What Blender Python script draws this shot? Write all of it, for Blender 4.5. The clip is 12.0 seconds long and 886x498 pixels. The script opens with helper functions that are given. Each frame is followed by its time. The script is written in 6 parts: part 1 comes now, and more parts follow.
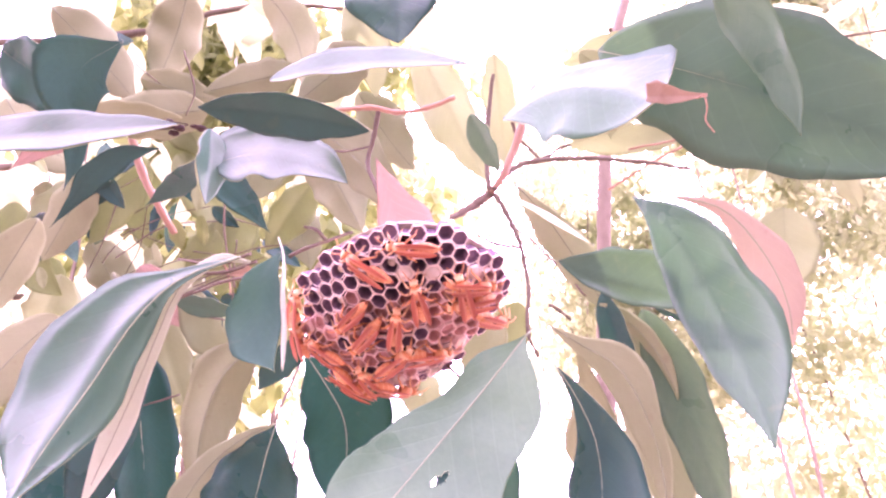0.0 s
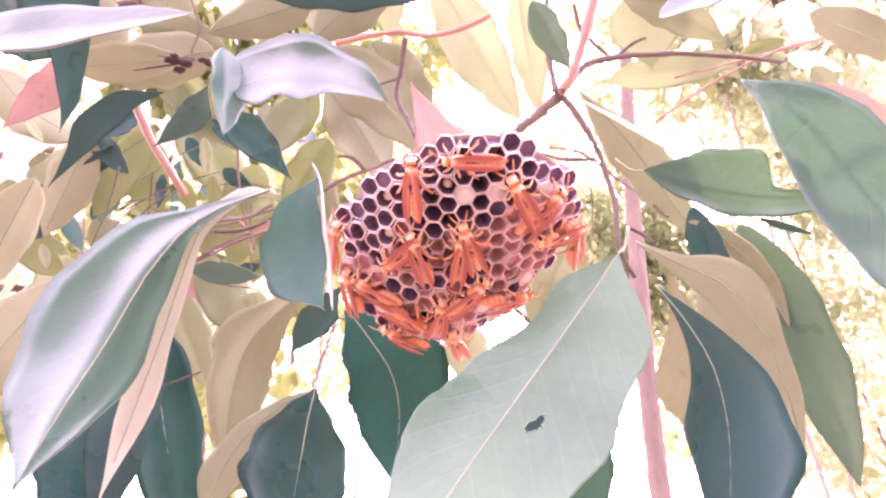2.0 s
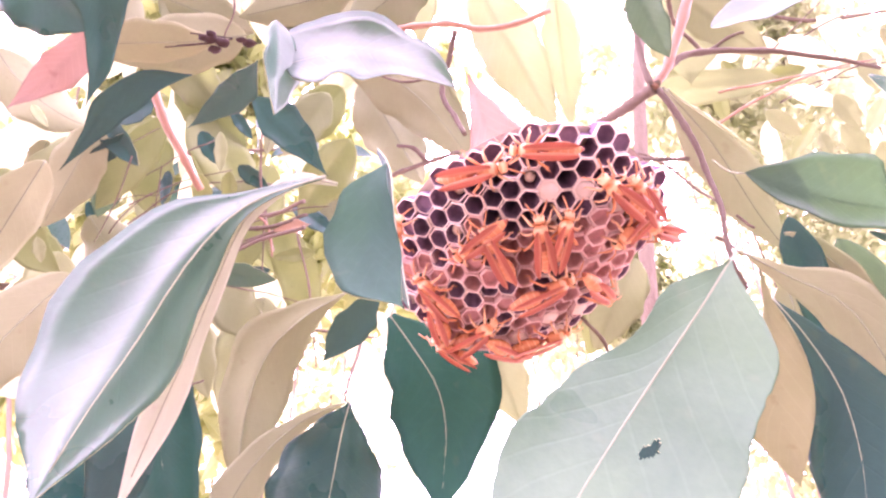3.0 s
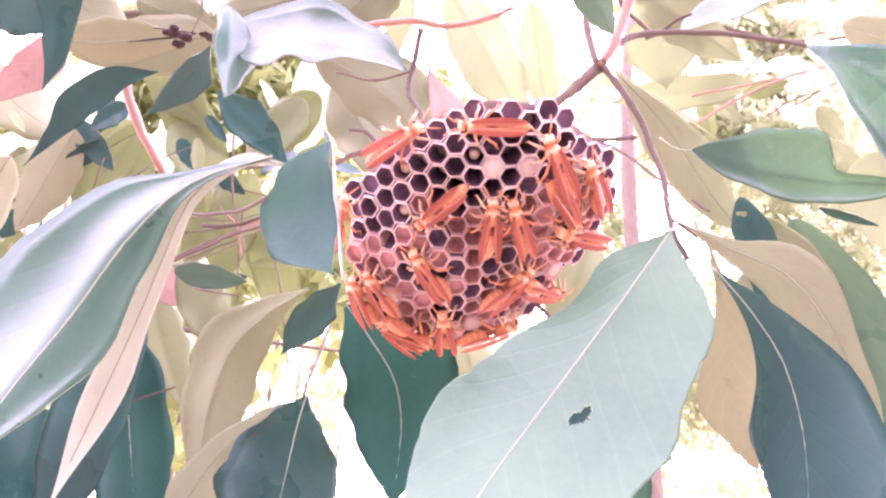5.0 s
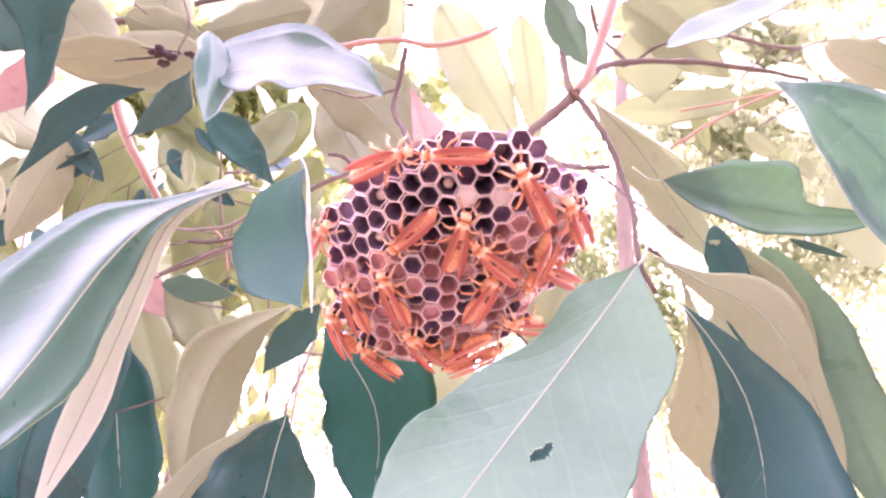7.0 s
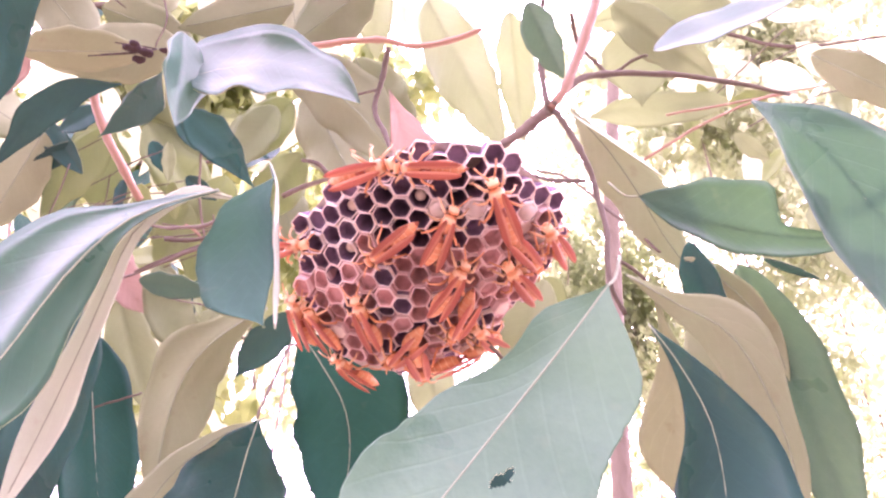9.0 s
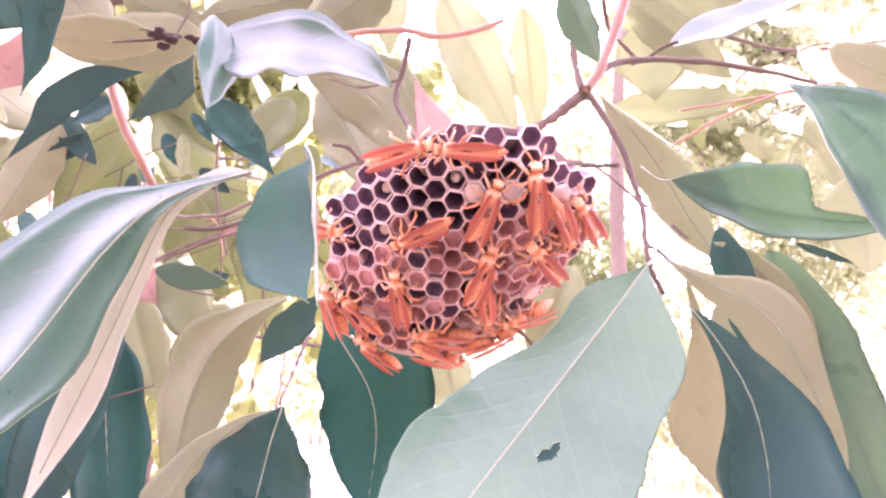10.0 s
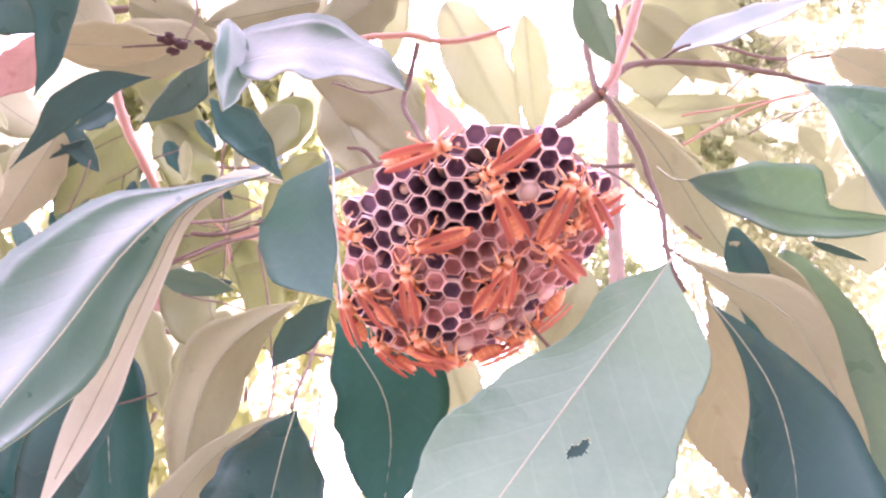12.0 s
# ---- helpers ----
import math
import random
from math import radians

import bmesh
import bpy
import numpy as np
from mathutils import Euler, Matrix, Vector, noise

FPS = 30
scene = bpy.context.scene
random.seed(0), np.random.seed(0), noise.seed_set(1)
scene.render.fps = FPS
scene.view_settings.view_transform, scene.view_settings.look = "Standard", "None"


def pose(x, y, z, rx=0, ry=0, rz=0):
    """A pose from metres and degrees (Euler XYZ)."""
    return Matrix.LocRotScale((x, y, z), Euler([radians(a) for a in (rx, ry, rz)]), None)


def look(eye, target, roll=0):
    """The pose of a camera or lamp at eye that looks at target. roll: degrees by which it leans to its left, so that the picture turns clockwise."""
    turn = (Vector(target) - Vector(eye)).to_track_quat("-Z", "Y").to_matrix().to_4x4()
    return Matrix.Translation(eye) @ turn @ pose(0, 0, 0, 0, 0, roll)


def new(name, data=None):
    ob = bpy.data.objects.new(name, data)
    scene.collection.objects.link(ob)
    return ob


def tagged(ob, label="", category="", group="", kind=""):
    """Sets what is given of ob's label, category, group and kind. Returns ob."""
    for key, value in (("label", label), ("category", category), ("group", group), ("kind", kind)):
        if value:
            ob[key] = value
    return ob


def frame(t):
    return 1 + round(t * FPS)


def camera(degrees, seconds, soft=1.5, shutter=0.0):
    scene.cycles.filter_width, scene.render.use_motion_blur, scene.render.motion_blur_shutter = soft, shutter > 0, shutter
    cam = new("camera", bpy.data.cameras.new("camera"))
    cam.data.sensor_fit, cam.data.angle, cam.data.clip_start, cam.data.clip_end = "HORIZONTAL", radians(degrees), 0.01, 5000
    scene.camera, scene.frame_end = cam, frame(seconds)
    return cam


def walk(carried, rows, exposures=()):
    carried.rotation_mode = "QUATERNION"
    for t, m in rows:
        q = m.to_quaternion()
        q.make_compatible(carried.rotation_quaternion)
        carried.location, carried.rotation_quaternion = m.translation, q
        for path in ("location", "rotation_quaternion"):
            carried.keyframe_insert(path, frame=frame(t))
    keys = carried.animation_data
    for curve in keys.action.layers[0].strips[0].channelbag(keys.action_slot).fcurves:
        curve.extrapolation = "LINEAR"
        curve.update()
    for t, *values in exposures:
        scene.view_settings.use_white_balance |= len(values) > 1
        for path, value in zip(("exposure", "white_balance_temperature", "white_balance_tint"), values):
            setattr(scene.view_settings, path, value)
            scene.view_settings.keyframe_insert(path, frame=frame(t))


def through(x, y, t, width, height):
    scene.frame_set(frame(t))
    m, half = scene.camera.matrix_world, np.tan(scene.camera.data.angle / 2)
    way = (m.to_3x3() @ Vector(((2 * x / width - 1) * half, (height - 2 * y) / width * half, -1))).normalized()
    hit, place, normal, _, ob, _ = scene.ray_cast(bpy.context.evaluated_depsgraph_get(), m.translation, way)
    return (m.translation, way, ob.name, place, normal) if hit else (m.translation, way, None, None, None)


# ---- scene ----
cam = camera(69.1, 12.0, soft=2.4)
METRES, EYE, TILT, LEAN, TURN = 0.42, 1.6, 25.0, 0.0, 0.0
ROWS = [
    (0, 0.0005, 0.0024, -0.0034, 0.29, 0.23, 0.42),
    (0.5, 0.0020, 0.0029, -0.0299, 0.84, 0.10, 1.30),
    (1, -0.0102, 0.0065, 0.0190, 0.62, -1.57, 0.12),
    (1.5, -0.0278, 0.0415, 0.0412, 0.47, -3.85, 0.77),
    (2, -0.0517, 0.0886, -0.0550, 0.52, -1.09, 3.54),
    (2.5, -0.1281, 0.1116, -0.0727, -0.39, -0.40, 2.03),
    (3, -0.1225, 0.1417, -0.0685, -1.26, 0.68, 1.05),
    (3.2, -0.0996, 0.1445, -0.0694, -0.58, 0.08, -0.05),
    (4.8, -0.0914, 0.1490, -0.1036, -1.64, 3.20, 0.97),
    (5, -0.0818, 0.1473, -0.1045, -1.01, 3.16, 1.12),
    (5.5, -0.1030, 0.1525, -0.0822, -1.09, 3.19, 1.36),
    (6, -0.0994, 0.1486, -0.0390, -1.41, 2.27, 0.18),
    (6.5, -0.0808, 0.1410, -0.1025, -1.42, 4.19, 0.81),
    (6.7, -0.0709, 0.1412, -0.0847, -0.93, 3.37, 0.83),
    (8.3, -0.0438, 0.1442, -0.0869, -1.55, 2.76, -0.25),
    (8.5, -0.0212, 0.1477, -0.0631, -0.69, 2.45, -1.02),
    (9, -0.0467, 0.1471, -0.0666, -1.63, 2.04, -0.30),
    (9.5, -0.0207, 0.1437, -0.1356, -0.98, 4.06, -0.72),
    (10, -0.0744, 0.1468, -0.0823, -2.06, 2.39, -0.64),
    (10.5, -0.0933, 0.1490, -0.0673, -2.71, 1.97, -0.20),
    (11, -0.0572, 0.1480, -0.1279, -1.07, 3.93, 0.50),
    (11.5, -0.0665, 0.1527, -0.0509, -1.57, 2.44, -1.38),
    (12, -0.0941, 0.1466, -0.0890, -2.85, 3.26, -0.27),
]
walk(cam, [(t, pose(0, 0, EYE, TILT, LEAN, TURN) @ pose(METRES * x, METRES * y, METRES * z, 90 + pitch, roll, yaw)) for t, x, y, z, yaw, pitch, roll in ROWS],
     exposures=((0.0, 3.58, 6230, 95), (0.5, 3.37, 6300, 88), (1.5, 3.41, 6300, 88), (2.2, 3.73, 6360, 86), (3.0, 3.81, 6340, 87), (5.5, 3.80, 6010, 80), (6.5, 3.73, 6010, 80), (8.5, 3.59, 6105, 80), (9.5, 3.50, 6130, 78), (10.0, 3.66, 6105, 80), (10.5, 3.52, 6105, 80), (11.0, 3.76, 6105, 80), (11.5, 3.64, 6105, 80), (12.0, 3.54, 6105, 80)))

# ---- daylight: a high hazy sun behind the branch, open sky all round ----
SUN_UP, SUN_RIGHT = 40.0, 10.0
world = bpy.data.worlds.new("sky")
scene.world = world
world.use_nodes = True
wn, wl = world.node_tree.nodes, world.node_tree.links
sky = wn.new("ShaderNodeTexSky")
sky.sky_type, sky.sun_disc = "NISHITA", False
sky.sun_elevation, sky.sun_rotation = radians(SUN_UP), radians(SUN_RIGHT)
sky.air_density, sky.dust_density, sky.ozone_density = 1.0, 2.0, 1.0
haze = wn.new("ShaderNodeMix")  # thin bright cloud over the whole sky
haze.data_type, haze.blend_type = "RGBA", "ADD"
haze.inputs[0].default_value = 1.0
haze.inputs[7].default_value = (2.2, 2.2, 1.98, 1)
pale = wn.new("ShaderNodeHueSaturation")
pale.inputs["Saturation"].default_value = 0.10
wl.new(sky.outputs["Color"], pale.inputs["Color"])
wl.new(pale.outputs["Color"], haze.inputs[6])
wl.new(haze.outputs[2], wn["Background"].inputs["Color"])
wn["Background"].inputs["Strength"].default_value = 0.13
sun_data = bpy.data.lights.new("sun", "SUN")
sun_data.energy, sun_data.angle, sun_data.color = 4.0, radians(0.6), (1.0, 0.94, 0.84)
sun = new("sun", sun_data)
sun_way = Vector((math.sin(radians(SUN_RIGHT)) * math.cos(radians(SUN_UP)), math.cos(radians(SUN_RIGHT)) * math.cos(radians(SUN_UP)), math.sin(radians(SUN_UP))))
sun.matrix_world = look(sun_way * 30, (0, 0, 1.6))


# ---- materials ----
def shader(name):
    m = bpy.data.materials.new(name)
    m.use_nodes = True
    nt = m.node_tree
    return m, nt.nodes, nt.links, nt.nodes["Principled BSDF"]


def ramp(nodes, links, source, stops):
    r = nodes.new("ShaderNodeValToRGB")
    e = r.color_ramp.elements
    while len(e) < len(stops):
        e.new(0.5)
    for el, (p, c) in zip(e, stops):
        el.position, el.color = p, (*c, 1)
    links.new(source, r.inputs["Fac"])
    return r.outputs["Color"]


def mixed(nodes, links, fac, a, b, mode="MIX"):
    n = nodes.new("ShaderNodeMix")
    n.data_type, n.blend_type = "RGBA", mode
    for socket, v in ((n.inputs[0], fac), (n.inputs[6], a), (n.inputs[7], b)):
        if isinstance(v, (int, float)):
            socket.default_value = v
        elif isinstance(v, tuple):
            socket.default_value = (*v, 1)
        else:
            links.new(v, socket)
    return n.outputs[2]


def noise_of(nodes, links, scale, detail=4.0, vector=None, rough=0.55):
    n = nodes.new("ShaderNodeTexNoise")
    n.inputs["Scale"].default_value, n.inputs["Detail"].default_value, n.inputs["Roughness"].default_value = scale, detail, rough
    if vector:
        links.new(vector, n.inputs["Vector"])
    return n.outputs["Fac"]


def bump_of(nodes, links, height, strength, distance, target):
    b = nodes.new("ShaderNodeBump")
    b.inputs["Strength"].default_value, b.inputs["Distance"].default_value = strength, distance
    links.new(height, b.inputs["Height"])
    links.new(b.outputs["Normal"], target.inputs["Normal"])
    return b


def leaf_material(name, dark, light, through_colour, through=0.35, rough=0.38, gloss=0.5, vein=0.25, blotch=(0.3, 0.2, 0.08)):
    """A leaf skin: mottled colour, side veins from the blade's own coordinates, light let through."""
    m, n, l, p = shader(name)
    uv = n.new("ShaderNodeUVMap")
    obj = n.new("ShaderNodeTexCoord")
    info = n.new("ShaderNodeObjectInfo")
    sep = n.new("ShaderNodeSeparateXYZ")
    l.new(uv.outputs["UV"], sep.inputs[0])
    a = n.new("ShaderNodeMath"); a.operation = "ABSOLUTE"
    l.new(sep.outputs["X"], a.inputs[0])
    slant = n.new("ShaderNodeMath"); slant.operation = "MULTIPLY_ADD"
    slant.inputs[1].default_value = -0.22
    l.new(a.outputs[0], slant.inputs[0]); l.new(sep.outputs["Y"], slant.inputs[2])
    freq = n.new("ShaderNodeMath"); freq.operation = "MULTIPLY"; freq.inputs[1].default_value = 11 * 2 * math.pi
    l.new(slant.outputs[0], freq.inputs[0])
    wave = n.new("ShaderNodeMath"); wave.operation = "SINE"
    l.new(freq.outputs[0], wave.inputs[0])
    lines = ramp(n, l, wave.outputs[0], ((0.90, (0, 0, 0)), (1.0, (1, 1, 1))))
    patch = noise_of(n, l, 45, 5, obj.outputs["Object"])
    fine = noise_of(n, l, 420, 3, obj.outputs["Object"])
    wide = ramp(n, l, noise_of(n, l, 28, 3, obj.outputs["Object"]), ((0.36, (0, 0, 0)), (0.64, (1, 1, 1))))
    base = mixed(n, l, mixed(n, l, 0.5, wide, patch), dark, light)
    base = mixed(n, l, 0.35, base, mixed(n, l, fine, dark, light))
    spots = ramp(n, l, noise_of(n, l, 130, 2, obj.outputs["Object"]), ((0.66, (0, 0, 0)), (0.74, (1, 1, 1))))
    base = mixed(n, l, mixed(n, l, 0.5, spots, (0, 0, 0)), base, blotch)
    faint = n.new("ShaderNodeMath"); faint.operation = "MULTIPLY"; faint.inputs[1].default_value = vein
    l.new(lines, faint.inputs[0])
    base = mixed(n, l, faint.outputs[0], base, tuple(min(1, c * 1.7 + 0.03) for c in light))
    hsv = n.new("ShaderNodeHueSaturation")
    vary = n.new("ShaderNodeMapRange")
    vary.inputs["To Min"].default_value, vary.inputs["To Max"].default_value = 0.78, 1.22
    l.new(info.outputs["Random"], vary.inputs["Value"])
    l.new(vary.outputs[0], hsv.inputs["Value"])
    hue = n.new("ShaderNodeMapRange")
    hue.inputs["To Min"].default_value, hue.inputs["To Max"].default_value = 0.505, 0.495
    l.new(info.outputs["Random"], hue.inputs["Value"]); l.new(hue.outputs[0], hsv.inputs["Hue"])
    l.new(base, hsv.inputs["Color"])
    l.new(hsv.outputs["Color"], p.inputs["Base Color"])
    rr = n.new("ShaderNodeMapRange")
    rr.inputs["To Min"].default_value, rr.inputs["To Max"].default_value = rough - 0.12, rough + 0.24
    l.new(mixed(n, l, 0.6, patch, wide), rr.inputs["Value"]); l.new(rr.outputs[0], p.inputs["Roughness"])
    p.inputs["Specular IOR Level"].default_value = gloss
    p.inputs["Coat Weight"].default_value, p.inputs["Coat Roughness"].default_value = gloss * gloss * 0.6, rough - 0.06
    p.inputs["Coat IOR"].default_value = 1.65
    p.inputs["Coat Tint"].default_value = (0.94, 1.0, 0.90, 1)
    p.inputs["Specular Tint"].default_value = (1.0, 1.0, 0.90, 1)
    hgt = n.new("ShaderNodeMath"); hgt.operation = "MULTIPLY_ADD"; hgt.inputs[1].default_value = -0.06
    l.new(lines, hgt.inputs[0]); l.new(mixed(n, l, 0.18, patch, fine), hgt.inputs[2])
    bump_of(n, l, hgt.outputs[0], 0.45, 0.0014, p)
    t = n.new("ShaderNodeBsdfTranslucent")
    tint = mixed(n, l, patch, through_colour, tuple(c * 0.75 for c in through_colour))
    l.new(mixed(n, l, faint.outputs[0], tint, tuple(c * 0.6 for c in through_colour)), t.inputs["Color"])
    mix = n.new("ShaderNodeMixShader")
    mix.inputs[0].default_value = through
    l.new(p.outputs[0], mix.inputs[1]); l.new(t.outputs[0], mix.inputs[2])
    l.new(mix.outputs[0], n["Material Output"].inputs["Surface"])
    return m


# Copies of one leaf skin, lit and darker looks put into colour and gloss
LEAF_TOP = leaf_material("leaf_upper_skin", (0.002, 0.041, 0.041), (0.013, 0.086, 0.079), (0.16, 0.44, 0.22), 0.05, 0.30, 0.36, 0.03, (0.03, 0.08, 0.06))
LEAF_LIT = leaf_material("lit_copy_leaf_upper_skin", (0.003, 0.052, 0.038), (0.016, 0.102, 0.074), (0.16, 0.46, 0.22), 0.12, 0.30, 0.38, 0.07, (0.03, 0.08, 0.06))
# Paler mottled copy; part of the broad sheen is put into its colour
LEAF_PALE = leaf_material("sheen_pale_leaf_upper_skin", (0.024, 0.098, 0.064), (0.120, 0.220, 0.143), (0.28, 0.48, 0.28), 0.16, 0.32, 0.37, 0.05, (0.10, 0.17, 0.11))
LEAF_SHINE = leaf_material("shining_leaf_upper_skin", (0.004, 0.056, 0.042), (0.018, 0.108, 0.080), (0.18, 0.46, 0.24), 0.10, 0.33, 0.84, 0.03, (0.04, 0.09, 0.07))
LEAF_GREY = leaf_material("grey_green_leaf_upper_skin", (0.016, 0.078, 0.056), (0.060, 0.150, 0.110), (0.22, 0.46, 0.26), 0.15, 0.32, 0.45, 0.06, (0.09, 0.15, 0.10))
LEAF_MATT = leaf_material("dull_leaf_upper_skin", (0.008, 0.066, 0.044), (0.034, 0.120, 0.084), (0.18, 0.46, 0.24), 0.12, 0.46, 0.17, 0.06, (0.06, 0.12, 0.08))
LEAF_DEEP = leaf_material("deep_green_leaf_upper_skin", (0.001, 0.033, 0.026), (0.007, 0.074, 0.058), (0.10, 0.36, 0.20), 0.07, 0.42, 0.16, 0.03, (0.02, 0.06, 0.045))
LEAF_UNDER = leaf_material("leaf_under_skin", (0.325, 0.36, 0.195), (0.58, 0.63, 0.39), (0.60, 0.68, 0.405), 0.54, 0.6, 0.3, 0.08, (0.36, 0.29, 0.18))
LEAF_YOUNG = leaf_material("young_leaf_skin", (0.21, 0.285, 0.145), (0.33, 0.39, 0.23), (0.53, 0.59, 0.385), 0.42, 0.45, 0.4, 0.12, (0.30, 0.30, 0.16))
LEAF_OLIVE = leaf_material("olive_leaf_skin", (0.13, 0.19, 0.07), (0.26, 0.31, 0.15), (0.50, 0.58, 0.28), 0.38, 0.42, 0.4, 0.08, (0.12, 0.14, 0.06))
LEAF_RED = leaf_material("reddish_leaf_skin", (0.38, 0.27, 0.23), (0.50, 0.39, 0.33), (0.62, 0.44, 0.38), 0.40, 0.5, 0.4, 0.2, (0.25, 0.12, 0.10))


def plain(name, dark, light, scale, rough, gloss=0.5, bump=0.3, depth=0.0005, detail=5.0, stretch=None):
    m, n, l, p = shader(name)
    obj, info = n.new("ShaderNodeTexCoord"), n.new("ShaderNodeObjectInfo")
    vec = obj.outputs["Object"]
    if stretch:
        mp = n.new("ShaderNodeMapping")
        mp.inputs["Scale"].default_value = stretch
        l.new(vec, mp.inputs["Vector"])
        vec = mp.outputs[0]
    big, small = noise_of(n, l, scale, detail, vec), noise_of(n, l, scale * 7, 3, vec)
    c = mixed(n, l, 0.4, mixed(n, l, big, dark, light), mixed(n, l, small, dark, light))
    hsv = n.new("ShaderNodeHueSaturation")
    vary = n.new("ShaderNodeMapRange")
    vary.inputs["To Min"].default_value, vary.inputs["To Max"].default_value = 0.82, 1.18
    l.new(info.outputs["Random"], vary.inputs["Value"]); l.new(vary.outputs[0], hsv.inputs["Value"])
    l.new(c, hsv.inputs["Color"]); l.new(hsv.outputs["Color"], p.inputs["Base Color"])
    p.inputs["Roughness"].default_value, p.inputs["Specular IOR Level"].default_value = rough, gloss
    bump_of(n, l, small, bump, depth, p)
    return m, n, l, p


def let_through(m, n, l, p, colour, amount):
    t = n.new("ShaderNodeBsdfTranslucent")
    t.inputs["Color"].default_value = (*colour, 1)
    mix = n.new("ShaderNodeMixShader")
    mix.inputs[0].default_value = amount
    l.new(p.outputs[0], mix.inputs[1]); l.new(t.outputs[0], mix.inputs[2])
    l.new(mix.outputs[0], n["Material Output"].inputs["Surface"])
    return m


LEAF_PINK = leaf_material("pinkish_leaf_under_skin", (0.46, 0.32, 0.26), (0.58, 0.50, 0.36), (0.62, 0.46, 0.36), 0.45, 0.6, 0.3, 0.08, (0.44, 0.20, 0.16))
# Lighter copy of the beige underside; a lit look is put into it
LEAF_CREAM = leaf_material("cream_leaf_under_skin", (0.54, 0.62, 0.48), (0.74, 0.82, 0.66), (0.70, 0.80, 0.61), 0.45, 0.6, 0.3, 0.05, (0.48, 0.40, 0.28))
LEAF_BROWN = leaf_material("withered_leaf_skin", (0.27, 0.19, 0.13), (0.46, 0.35, 0.25), (0.55, 0.42, 0.30), 0.40, 0.6, 0.3, 0.15, (0.14, 0.06, 0.04))
LEAF_KHAKI = leaf_material("khaki_leaf_skin", (0.18, 0.21, 0.11), (0.30, 0.325, 0.20), (0.43, 0.46, 0.29), 0.34, 0.5, 0.3, 0.10, (0.16, 0.15, 0.07))
RIB = plain("leaf_rib_skin", (0.20, 0.26, 0.155), (0.31, 0.36, 0.235), 300, 0.5)[0]
BARK = plain("twig_bark", (0.075, 0.06, 0.045), (0.19, 0.152, 0.115), 160, 0.8, 0.2, 0.6, 0.0008, stretch=(1, 1, 0.35))[0]
BARK_RED = plain("reddish_shoot_bark", (0.24, 0.13, 0.08), (0.37, 0.23, 0.15), 160, 0.55, 0.4, 0.4)[0]
TRUNK = plain("trunk_bark", (0.12, 0.095, 0.07), (0.27, 0.22, 0.165), 22, 0.85, 0.2, 0.7, 0.006, stretch=(1, 1, 0.3))[0]
# Dark violet cell paper: the deep shade inside the cells is in its colour
PAPER_SHADED = let_through(*plain("shaded_cell_paper", (0.105, 0.07, 0.13), (0.32, 0.205, 0.275), 240, 0.85, 0.15, 0.5, 0.0003), (0.5, 0.25, 0.25), 0.04)
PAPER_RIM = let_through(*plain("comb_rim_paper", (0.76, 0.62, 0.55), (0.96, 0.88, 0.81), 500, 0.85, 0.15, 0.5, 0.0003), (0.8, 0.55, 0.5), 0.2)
PAPER_BACK = let_through(*plain("comb_backing_paper", (0.46, 0.38, 0.32), (0.66, 0.57, 0.50), 180, 0.9, 0.1, 0.6, 0.0005), (0.6, 0.5, 0.4), 0.15)
# Lighter cell paper; lit walls of the lower cells are put into its colour
PAPER_LIT = let_through(*plain("lit_cell_paper", (0.36, 0.155, 0.16), (0.74, 0.45, 0.41), 320, 0.8, 0.2, 0.6, 0.0004), (0.6, 0.3, 0.25), 0.06)
# duller rim paper for the lower cells
PAPER_RIM_LOW = let_through(*plain("low_rim_paper", (0.58, 0.38, 0.35), (0.86, 0.66, 0.62), 420, 0.85, 0.15, 0.6, 0.0004), (0.7, 0.45, 0.4), 0.12)
SILK = let_through(*plain("silk_cap_skin", (0.62, 0.50, 0.42), (0.85, 0.76, 0.68), 700, 0.6, 0.3, 0.3, 0.0002), (0.8, 0.65, 0.5), 0.25)
LARVA = plain("larva_skin", (0.65, 0.50, 0.36), (0.8, 0.66, 0.5), 300, 0.25, 0.6, 0.1)[0]
SHELL = plain("wasp_shell", (0.46, 0.13, 0.05), (0.90, 0.44, 0.20), 300, 0.5, 0.4, 0.2, 0.0002)[0]
SHELL_DARK = plain("wasp_dark_shell", (0.26, 0.06, 0.035), (0.46, 0.15, 0.08), 380, 0.5, 0.4, 0.2, 0.0002)[0]
SHELL_BAND = plain("wasp_pale_band", (0.62, 0.33, 0.17), (0.84, 0.54, 0.32), 380, 0.5, 0.4, 0.2, 0.0002)[0]
WING = let_through(*plain("wasp_wing_skin", (0.17, 0.03, 0.022), (0.70, 0.21, 0.12), 420, 0.38, 0.5, 0.35, 0.0002, stretch=(1, 0.08, 1)), (0.75, 0.32, 0.20), 0.3)
WING_PALE = let_through(*plain("wasp_wing_inner_skin", (0.36, 0.095, 0.055), (0.80, 0.36, 0.19), 420, 0.4, 0.5, 0.3, 0.0002, stretch=(1, 0.15, 1)), (0.8, 0.42, 0.26), 0.3)
EYE_SKIN = plain("wasp_eye_skin", (0.03, 0.012, 0.008), (0.07, 0.03, 0.02), 500, 0.2, 0.6, 0.1)[0]
DEAD = plain("dead_flower_skin", (0.02, 0.012, 0.012), (0.08, 0.05, 0.045), 400, 0.8, 0.2, 0.5, 0.0003)[0]
SOIL = plain("leaf_litter_ground", (0.13, 0.10, 0.07), (0.28, 0.23, 0.17), 6, 0.95, 0.1, 0.8, 0.02)[0]
# for the unseen wall added behind the camera to darken reflections
DARK_BLOCKER = plain("dark_blocker_paint", (0.05, 0.055, 0.04), (0.10, 0.10, 0.075), 3, 0.9, 0.2, 0.5, 0.004)[0]
